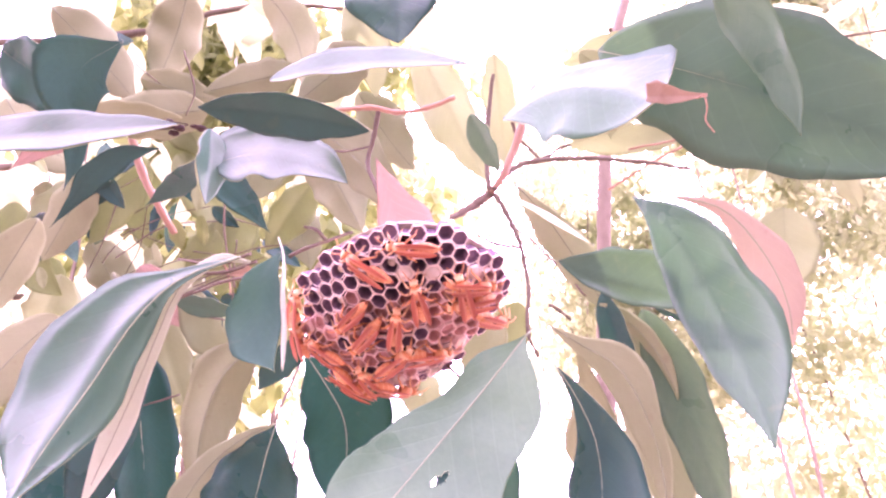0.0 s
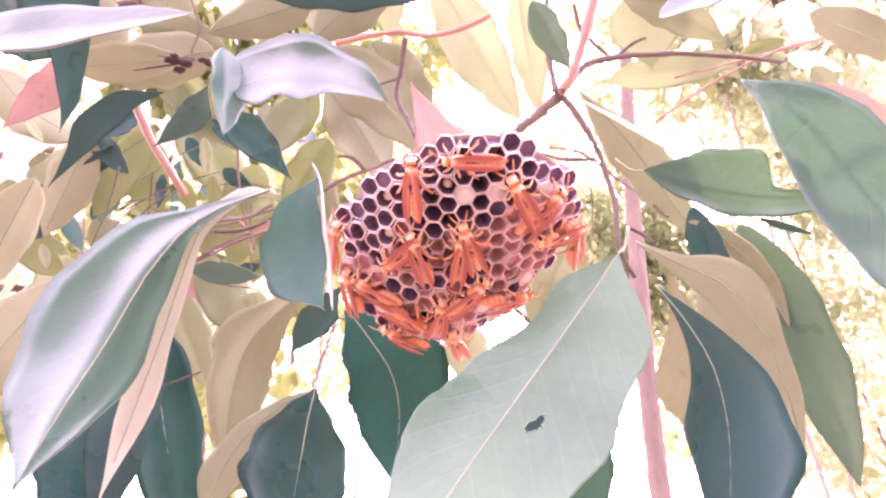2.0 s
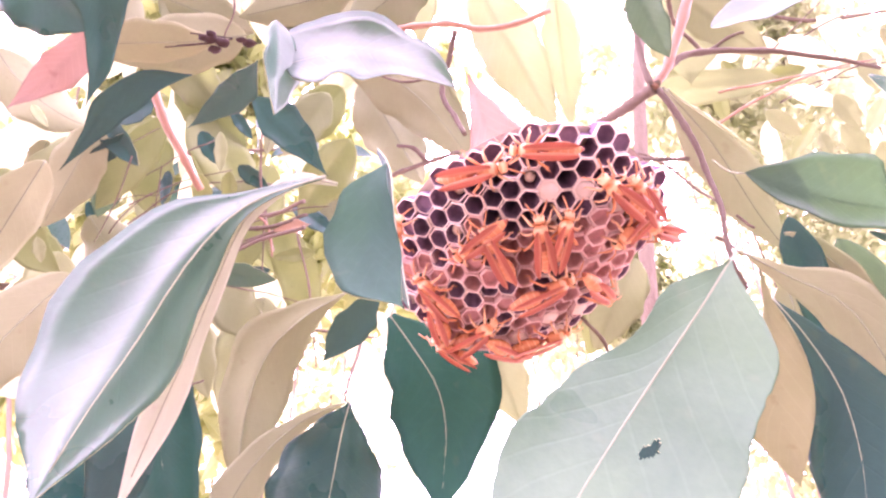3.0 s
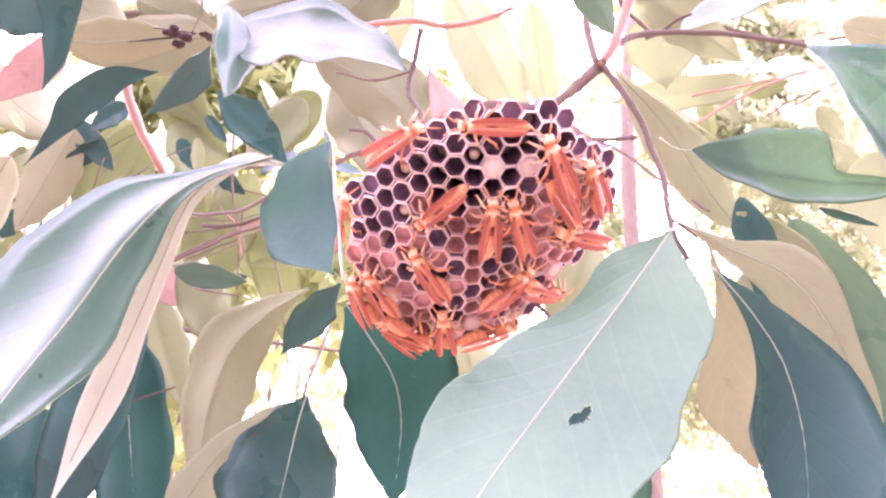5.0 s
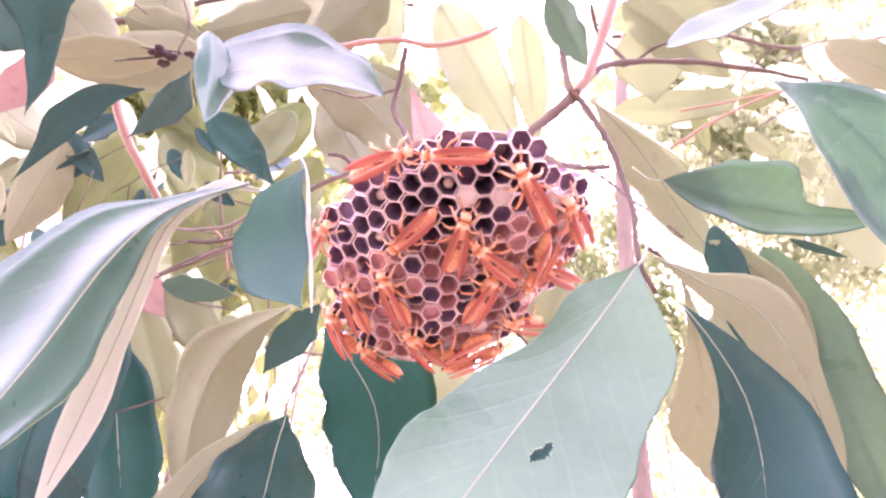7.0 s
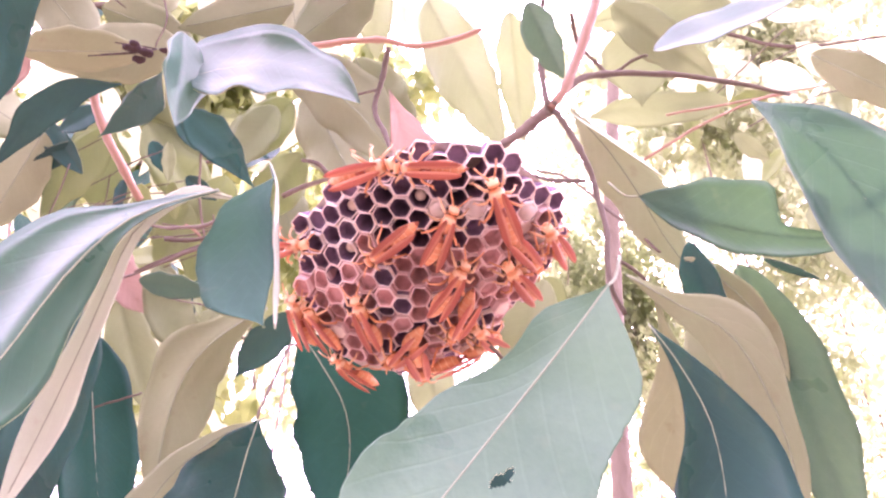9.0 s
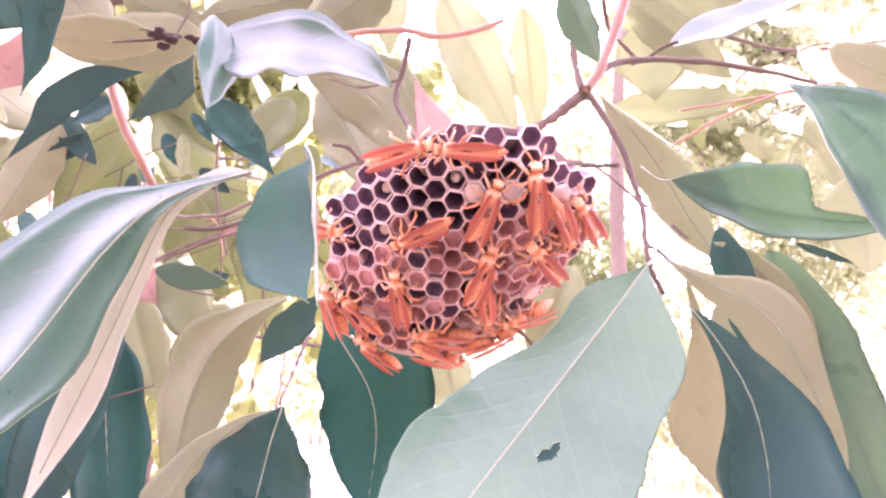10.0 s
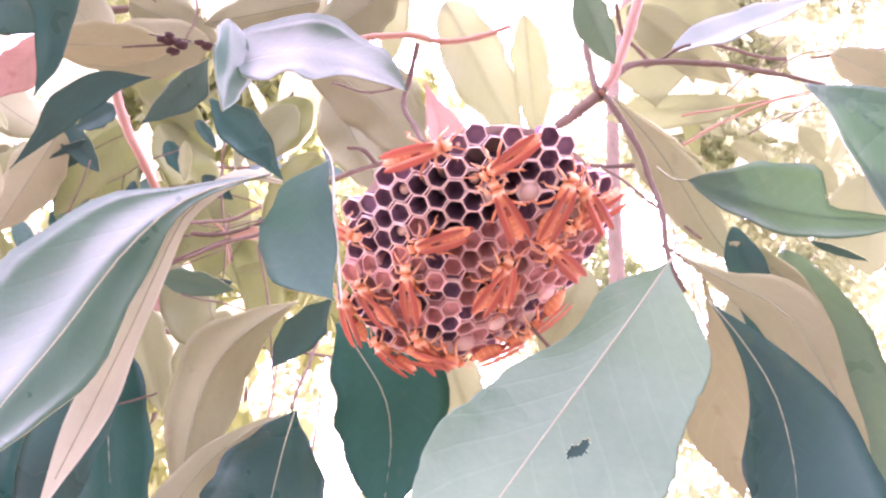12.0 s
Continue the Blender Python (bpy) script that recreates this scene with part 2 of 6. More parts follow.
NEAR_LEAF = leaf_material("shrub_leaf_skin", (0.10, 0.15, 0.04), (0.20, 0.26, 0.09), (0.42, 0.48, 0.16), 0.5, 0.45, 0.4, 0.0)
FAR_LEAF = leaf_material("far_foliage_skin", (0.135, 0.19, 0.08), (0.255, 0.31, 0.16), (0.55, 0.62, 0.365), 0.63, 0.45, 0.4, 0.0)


# ---- building helpers ----
def mesh_of(bm, name, *mats):
    bmesh.ops.recalc_face_normals(bm, faces=bm.faces)
    me = bpy.data.meshes.new(name)
    bm.to_mesh(me)
    bm.free()
    for m in mats:
        me.materials.append(m)
    return me


def part(name, data, parent, at=None, label=""):
    ob = new(name, data)
    ob.parent = parent
    if at is not None:
        ob.matrix_basis = at
    return tagged(ob, label)


def smooth(me):
    for f in me.polygons:
        f.use_smooth = True
    return me


def tube(bm, points, radii, sides=8, mat=0):
    """A tapered tube along points."""
    rings, prev = [], None
    pts = [Vector(p) for p in points]
    for i, p in enumerate(pts):
        d = (pts[min(i + 1, len(pts) - 1)] - pts[max(i - 1, 0)]).normalized()
        a = d.orthogonal().normalized() if prev is None else (prev - d * prev.dot(d)).normalized()
        prev, b = a, d.cross(a)
        r = radii[i]
        rings.append([bm.verts.new(p + (a * math.cos(k * 2 * math.pi / sides) + b * math.sin(k * 2 * math.pi / sides)) * r) for k in range(sides)])
    for r0, r1 in zip(rings, rings[1:]):
        for k in range(sides):
            f = bm.faces.new((r0[k], r0[(k + 1) % sides], r1[(k + 1) % sides], r1[k]))
            f.material_index, f.smooth = mat, True
    for ring in (rings[0], rings[-1]):
        bm.faces.new(ring).material_index = mat


def bent(points, steps=6):
    """A smooth line through a few points."""
    p = [Vector(q) for q in points]
    p = [p[0] * 2 - p[1]] + p + [p[-1] * 2 - p[-2]]
    out = []
    for i in range(1, len(p) - 2):
        for k in range(steps):
            t = k / steps
            out.append(0.5 * (2 * p[i] + (p[i + 1] - p[i - 1]) * t + (2 * p[i - 1] - 5 * p[i] + 4 * p[i + 1] - p[i + 2]) * t * t + (3 * p[i] - p[i - 1] - 3 * p[i + 1] + p[i + 2]) * t ** 3))
    return out + [p[-2]]


def twig(parent, points, r0, r1, mat=BARK, name="twig", label="", wobble=0.0006):
    """A bark-covered stem through points, tapering from r0 to r1, with small knots."""
    line = bent(points)
    radii = []
    for i, p in enumerate(line):
        f = i / (len(line) - 1)
        if 0 < i < len(line) - 1:
            line[i] = p + Vector(noise.noise_vector(p * 90)) * wobble
        knot = 1.22 if i % 6 == 0 and 0 < i < len(line) - 1 else 1.0
        radii.append((r0 + (r1 - r0) * f) * knot * (1 + 0.12 * noise.noise(p * 300)))
    bm = bmesh.new()
    tube(bm, line, radii, 10)
    return part(name, mesh_of(bm, name, mat), parent, None, label)


def leaf(parent, base, tip, width, face, bend=0.0, side=0.0, fold=0.15, curl=0.0, wave=0.03, peak=0.42, twist=0.0, roll=0.0, skew=0.0, tail=0.0, cup=0.0, top=None, under=None, label="", rib=True, stalk=None, holes=(), grid=(26, 10), sharp=0.9, ridge=-0.0001, line=(), plus=(), minus=()):
    """A leaf blade from base to tip, its upper side turned to face; bend arches it towards face, side sweeps it sideways,
    fold and curl raise the halves or margins, cup hollows each half, roll turns one margin over, skew makes one half wider, tail
    cuts one half off short of the tip, twist turns the tip, in degrees. line leads the midrib through more places, and plus and minus
    are the two halves' widths at each of them, from base to tip; ridge lifts the midrib out of the upper side."""
    b, t, f = Vector(base), Vector(tip), Vector(face)
    ax = t - b
    length = ax.length
    ax.normalize()
    f = (f - ax * f.dot(ax)).normalized()
    lat = ax.cross(f)
    seed = b.x * 170 + t.z * 90
    n, m = grid
    low = sharp * peak / (1 - peak)
    top_value = peak ** low * (1 - peak) ** sharp

    way = bent((base, *line, tip), 12) if line else ()

    def along(values, s):
        """A value between a few even steps, rounded."""
        q = min(s, 0.9999) * (len(values) - 1)
        i = int(q)
        p = [values[min(max(j, 0), len(values) - 1)] for j in (i - 1, i, i + 1, i + 2)]
        r = q - i
        return 0.5 * (2 * p[1] + (p[2] - p[0]) * r + (2 * p[0] - 5 * p[1] + 4 * p[2] - p[3]) * r * r + (3 * p[1] - p[0] - 3 * p[2] + p[3]) * r ** 3)

    def spine(s):
        if line:
            q = min(s, 0.9999) * (len(way) - 1)
            return way[int(q)].lerp(way[int(q) + 1], q - int(q))
        k = 4 * s * (1 - s)
        return b + ax * length * s + (f * bend + lat * side) * length * k

    bm = bmesh.new()
    uvl = bm.loops.layers.uv.new("UVMap")
    sheets, coords = [[], []], {}
    for i in range(n + 1):
        s = i / n
        s = 0.5 * s + 0.5 * (0.5 - 0.5 * math.cos(math.pi * s))
        c, e = spine(s), spine(min(1, s + 0.01)) - spine(max(0, s - 0.01))
        e.normalize()
        a = radians(twist) * s
        ff = (f - e * f.dot(e)).normalized()
        ll = e.cross(ff)
        ff, ll = ff * math.cos(a) + ll * math.sin(a), ll * math.cos(a) - ff * math.sin(a)
        w = max(0.012, (max(s, 1e-4) ** low) * (max(1 - s, 1e-4) ** sharp) / top_value) * width / 2
        row = []
        for j in range(m + 1):
            x = 2 * j / m - 1
            if plus:
                w = max(0.0002, along(plus if x > 0 else minus, s))
            wx = w * (1 - skew * (1 if x > 0 else -1)) * (1 + 0.05 * math.sin(seed + s * 23 + (2 if x > 0 else 0)) * abs(x))
            wx *= 1 + abs(x) * (0.07 * noise.noise(Vector((s * 9, seed, 3.0 * (x > 0)))) + 0.016 * noise.noise(Vector((s * 31, seed, 7.0 * (x > 0)))) - 0.10 * max(0.0, noise.noise(Vector((s * 17, seed * 1.7, 5.0 * (x > 0)))) - 0.38))
            if tail and x < 0:
                k = min(1, max(0, (s - tail + 0.03) / 0.07))
                wx *= 1 - 0.78 * k * k * (3 - 2 * k)
            up = fold * abs(x) * w + curl * x * x * w + cup * 4 * (abs(x) - x * x) * w * min(1, 4 * s)
            up += wave * width * abs(x) * math.sin(s * 15 + seed + 1.6 * (x > 0)) * math.sin(math.pi * min(1, s * 1.1))
            up += 0.03 * width * abs(x) * noise.noise((c + ll * x * w) * 60)
            over = roll * max(0.0, x if roll > 0 else -x) ** 2
            ang = abs(over) * 1.6
            xx = x if ang < 1e-4 else (x / abs(x)) * (math.sin(abs(x) * ang) / ang if ang > 1e-4 else abs(x))
            up += (1 - math.cos(abs(x) * ang)) / ang * w if ang > 1e-4 else 0
            phi = abs(x) * ang
            out = ff * math.cos(phi) - ll * math.sin(phi) * (1 if x > 0 else -1)
            row.append((c + ll * xx * wx + ff * up, out, x, s))
        for k, d in ((0, 0.00018), (1, -0.00018)):
            vs = []
            for p, nn, x, s2 in row:
                v = bm.verts.new(p + nn * d)
                coords[v] = (x, s2)
                vs.append(v)
            sheets[k].append(vs)
    gone = set()
    for hs, hx, rs, rx in holes:
        for i in range(n):
            for j in range(m):
                cs, cx = coords[sheets[0][i][j]][1] + 0.5 / n, coords[sheets[0][i][j]][0] + 1 / m
                if ((cs - hs) / rs) ** 2 + ((cx - hx) / rx) ** 2 < 1:
                    gone.add((i, j))
    for k in (0, 1):
        g = sheets[k]
        for i in range(n):
            for j in range(m):
                if (i, j) in gone:
                    continue
                q = (g[i][j], g[i][j + 1], g[i + 1][j + 1], g[i + 1][j])
                fc = bm.faces.new(q if k == 0 else q[::-1])
                fc.material_index, fc.smooth = k, True
    a, c = sheets
    edge = [(i, 0) for i in range(n + 1)] + [(n, j) for j in range(1, m + 1)] + [(i, m) for i in range(n - 1, -1, -1)] + [(0, j) for j in range(m - 1, 0, -1)]
    for (i0, j0), (i1, j1) in zip(edge, edge[1:] + edge[:1]):
        fc = bm.faces.new((a[i0][j0], a[i1][j1], c[i1][j1], c[i0][j0]))
        fc.material_index = 1
    for fc in bm.faces:
        for lp in fc.loops:
            lp[uvl].uv = coords[lp.vert]
    me = bpy.data.meshes.new("leaf")
    bm.to_mesh(me)
    bm.free()
    me.materials.append(top or LEAF_TOP)
    me.materials.append(under or LEAF_UNDER)
    ob = part("leaf", me, parent, None, label)
    if rib:
        bm = bmesh.new()
        line = [spine(s / 14) + f * ridge for s in range(14)]
        rad = [max(0.00018, 0.0045 * width * (1 - i / 15) + 0.00018) for i in range(14)]
        if stalk:
            extra = bent((stalk, (Vector(stalk) + b) / 2 - Vector((0, 0, 0.002)), b), 4)[:-1]
            line, rad = extra + line, [rad[0] * 1.25] * len(extra) + rad
        tube(bm, line, rad, 6)
        part("midrib", mesh_of(bm, "midrib", RIB), ob)
    return ob


def thing(name, label, category, group="", kind=""):
    return tagged(new(name), label, category, group, kind)


# ---- the paper comb ----
COMB_AT = Vector((-0.0188, 0.245, 1.6917))
COMB_OUT = Vector((0.0246, -0.443, -0.8962)).normalized()
comb_x = (Vector((1, 0, 0)) - COMB_OUT * COMB_OUT.x).normalized()
comb_y = COMB_OUT.cross(comb_x)
COMB = Matrix.Translation(COMB_AT) @ Matrix((comb_x, comb_y, COMB_OUT)).transposed().to_4x4()
PITCH_U, PITCH_V = 0.00545, 0.0062
# how far the comb reaches from its middle, every 22.5 degrees round
COMB_RIM = (0.046, 0.0465, 0.046, 0.0455, 0.043, 0.0405, 0.0402, 0.0425, 0.0445, 0.0455, 0.0473, 0.0478, 0.0455, 0.0433, 0.0393, 0.038)


def comb_height(u, v):
    """The domed mouth of the comb above its mean plane."""
    return 0.0062 + 0.0251 * u - 0.133 * v - 7.28 * u * u - 4.22 * v * v + 4.26 * u * v


def on_comb(u, v, heading=0.0, lift=0.0, tip=0.0):
    """The pose of something on the comb's mouth, in the comb's own space: y ahead by heading, z out of the comb."""
    d = 0.0005
    su, sv = (comb_height(u + d, v) - comb_height(u - d, v)) / (2 * d), (comb_height(u, v + d) - comb_height(u, v - d)) / (2 * d)
    z = Vector((-su, -sv, 1)).normalized()
    h = radians(heading)
    y = Vector((-math.sin(h), math.cos(h), 0))
    y = (y - z * y.dot(z)).normalized()
    m = Matrix((y.cross(z), y, z)).transposed().to_4x4()
    return Matrix.Translation(Vector((u, v, comb_height(u, v))) + z * lift) @ m @ pose(0, 0, 0, tip)


def comb_reach(angle):
    k = (angle / (2 * math.pi) * 16) % 16
    i = int(k)
    return COMB_RIM[i] + (COMB_RIM[(i + 1) % 16] - COMB_RIM[i]) * (k - i)


def in_comb(u, v, grow=1.0):
    return math.hypot(u, v + 0.010) < grow * comb_reach(math.atan2(v + 0.010, u))


def cell_mesh(depth, fill, ragged, seed, lip=0.90, inside=None, rim=None):
    """One six-sided paper cell, mouth at z = 0, open, with thin uneven walls, rounded corners inside and a floor at fill of its depth."""
    rnd = random.Random(seed)
    bm = bmesh.new()
    r_out = PITCH_V / math.sqrt(3) * 1.02
    jag = [rnd.uniform(-1, 1) for _ in range(12)]
    push = [rnd.uniform(-1, 1) for _ in range(12)]

    def ring(r, z, rough, rounded, uneven):
        out = []
        for k in range(12):
            a = k * math.pi / 6
            flat = 1.0 if k % 2 == 0 else math.cos(math.pi / 6)
            q = r * (flat + (0.94 - flat) * rounded) * (1 + uneven * push[k])
            j = jag[k] if k % 2 == 0 else 0.5 * (jag[k - 1] + jag[(k + 1) % 12])
            out.append(bm.verts.new((q * math.cos(a), q * math.sin(a), z + rough * j)))
        return out

    r_in = r_out * lip
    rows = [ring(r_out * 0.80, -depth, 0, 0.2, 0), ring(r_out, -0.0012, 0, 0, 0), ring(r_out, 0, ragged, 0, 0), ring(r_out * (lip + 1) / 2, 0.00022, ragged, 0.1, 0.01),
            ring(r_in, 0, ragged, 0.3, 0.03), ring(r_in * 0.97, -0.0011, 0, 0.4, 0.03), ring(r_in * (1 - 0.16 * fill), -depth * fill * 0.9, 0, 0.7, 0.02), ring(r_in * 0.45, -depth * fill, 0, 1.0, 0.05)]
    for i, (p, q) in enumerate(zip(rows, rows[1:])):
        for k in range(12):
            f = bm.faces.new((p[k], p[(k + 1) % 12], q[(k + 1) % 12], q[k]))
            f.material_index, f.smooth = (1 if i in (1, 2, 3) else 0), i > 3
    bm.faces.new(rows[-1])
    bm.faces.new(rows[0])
    return mesh_of(bm, "cell", inside or PAPER_SHADED, rim or PAPER_RIM)


def cap_mesh():
    bm = bmesh.new()
    r = PITCH_V / math.sqrt(3) * 0.86
    rows = []
    for i in range(5):
        a = i / 4 * math.pi / 2
        rows.append([bm.verts.new((r * math.cos(a) * math.cos(k * math.pi / 6) * (1 if k % 2 else 1.04), r * math.cos(a) * math.sin(k * math.pi / 6), -0.0006 + 0.0017 * math.sin(a))) for k in range(12)] if i < 4 else [bm.verts.new((0, 0, 0.0011))])
    for a, b in zip(rows, rows[1:]):
        for k in range(12):
            f = bm.faces.new((a[k], a[(k + 1) % 12], b[(k + 1) % 12], b[k]) if len(b) > 1 else (a[k], a[(k + 1) % 12], b[0]))
            f.smooth = True
    return mesh_of(bm, "silk_cap", SILK)


def larva_mesh():
    bm = bmesh.new()
    bmesh.ops.create_uvsphere(bm, u_segments=10, v_segments=7, radius=0.0017)
    for v in bm.verts:
        v.co.z *= 0.7
        v.co *= 1 + 0.08 * math.sin(v.co.z * 6000)
    return smooth(mesh_of(bm, "larva", LARVA))


def build_comb():
    nest = thing("wasp_nest", "open paper comb of pinkish brown cells hanging from a twig", "wasp nest")
    nest.matrix_world = COMB
    rnd = random.Random(7)
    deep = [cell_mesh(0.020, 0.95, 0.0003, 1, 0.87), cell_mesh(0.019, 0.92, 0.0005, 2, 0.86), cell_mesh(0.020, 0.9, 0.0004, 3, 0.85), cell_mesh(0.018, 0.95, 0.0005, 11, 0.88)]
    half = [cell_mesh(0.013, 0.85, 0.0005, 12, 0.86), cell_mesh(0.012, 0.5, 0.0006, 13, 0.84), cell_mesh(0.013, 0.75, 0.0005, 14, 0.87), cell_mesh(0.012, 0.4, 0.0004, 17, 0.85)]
    low_cells = [cell_mesh(0.013, k, r, n, w, PAPER_LIT, PAPER_RIM_LOW) for k, r, n, w in ((0.8, 0.0009, 4, 0.84), (0.2, 0.0010, 5, 0.80), (0.6, 0.0009, 6, 0.84), (0.9, 0.0011, 10, 0.80), (0.12, 0.0009, 15, 0.82), (0.8, 0.0010, 16, 0.82), (0.5, 0.0012, 19, 0.83))]
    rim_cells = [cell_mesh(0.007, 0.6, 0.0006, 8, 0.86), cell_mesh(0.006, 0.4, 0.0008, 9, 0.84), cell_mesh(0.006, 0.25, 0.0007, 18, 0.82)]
    cap, larva = cap_mesh(), larva_mesh()
    capped = {(0, 0), (2, 0), (5, -1), (5, -2), (6, -2), (4, -1), (-3, -9), (1, -8), (4, -6), (-1, -9), (-6, -7), (3, -8), (-2, -9), (2, -9)}
    fed = {(-6, 1), (-7, -1), (-5, -3), (-2, 2), (-3, -6), (-3, 2), (-4, -8), (2, -7), (-6, -6), (-1, 0), (-5, -1), (0, -6), (6, -3), (-2, -6), (3, -4)}
    for i in range(-10, 11):
        for j in range(-15, 6):
            a, b = 0.0030 + PITCH_U * i, 0.0160 + PITCH_V * (j + (0.5 if i % 2 else 0.0))
            a += rnd.uniform(-1, 1) * 0.00022
            b += rnd.uniform(-1, 1) * 0.00022
            down = max(0.0, 0.010 - b)
            u, v, tall = a - 14 * a ** 3, b - 3.0 * down * down, 1 + 6.0 * down
            if not in_comb(u, v):
                continue
            edge = not in_comb(u, v, 0.90)
            low = v < 0.004 + 0.10 * u + rnd.uniform(-0.004, 0.004) or (u > 0.014 and v < 0.012)
            side = u < -0.024 or (u > 0.016 and v > 0.010)
            kind = rim_cells if edge else low_cells if low and not (side and v > -0.012) else half if side or rnd.random() < 0.25 else deep
            if low and v < -0.006 and rnd.random() < 0.16:
                kind = half
            worn = rnd.uniform(-0.0022, 0.0014) if low else rnd.uniform(-0.0005, 0.0006)
            m = on_comb(u, v, rnd.uniform(-4, 4), worn - (0.0012 if edge else 0))
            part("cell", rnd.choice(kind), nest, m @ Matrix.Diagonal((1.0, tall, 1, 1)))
            if (i, j) in capped:
                part("silk_cap", cap, nest, m @ pose(0, 0, 0, rnd.uniform(-6, 6), rnd.uniform(-6, 6), 0), "domed whitish silk cap")
            elif (i, j) in fed:
                part("larva", larva, nest, m @ Matrix.Translation((0, 0, -0.0035)), "pale glossy larva in its cell")
    # the papery back of the comb
    bm = bmesh.new()
    sheets = []
    for d in (-0.0170, -0.0215):
        rows = []
        for i in range(13):
            r = i / 12
            row = []
            for k in range(40):
                a = k / 40 * 2 * math.pi
                q = r * comb_reach(a) * (1.015 + 0.03 * max(0.0, -math.sin(a)) * (1 + 0.5 * math.sin(11 * a)))
                u, v = q * math.cos(a), -0.010 + q * math.sin(a)
                p = on_comb(u, v, 0, d + (0.0110 + 0.0035 * max(0.0, -math.sin(a))) * r ** 3 + (0.0022 * r * r if d < -0.02 else 0)).translation
                row.append(bm.verts.new(p + Vector(noise.noise_vector(p * 150)) * 0.0008))
            rows.append(row)
        sheets.append(rows)
    for rows in sheets:
        for a, b in zip(rows, rows[1:]):
            for k in range(40):
                bm.faces.new((a[k], a[(k + 1) % 40], b[(k + 1) % 40], b[k])).smooth = True
    for k in range(40):
        bm.faces.new((sheets[0][-1][k], sheets[0][-1][(k + 1) % 40], sheets[1][-1][(k + 1) % 40], sheets[1][-1][k]))
    part("backing", mesh_of(bm, "backing", PAPER_BACK), nest, None, "whitish grey chewed-paper back")
    bm = bmesh.new()
    inv = COMB.inverted()
    tube(bm, bent([inv @ Vector(p) for p in ((0.004, 0.262, 1.728), (0.004, 0.254, 1.722), (0.002, 0.246, 1.712), (-0.004, 0.246, 1.702))], 5), [0.0022 + 0.0002 * abs(8 - i) for i in range(16)], 10)
    part("stalk", mesh_of(bm, "stalk", BARK), nest, None, "dark tough stalk")
    return nest


# ---- the wasps ----
def blob(profile, sides=12, squash=0.9, mats=None):
    """A body of rings (y, radius, z), flattened a little."""
    bm = bmesh.new()
    rings = []
    for y, r, z in profile:
        rings.append([bm.verts.new((r * math.cos(k * 2 * math.pi / sides), y, z + r * squash * math.sin(k * 2 * math.pi / sides))) for k in range(sides)])
    for i, (a, b) in enumerate(zip(rings, rings[1:])):
        for k in range(sides):
            f = bm.faces.new((a[k], a[(k + 1) % sides], b[(k + 1) % sides], b[k]))
            f.smooth, f.material_index = True, (mats[i] if mats else 0)
    bm.faces.new(rings[0])
    bm.faces.new(rings[-1])
    return bm


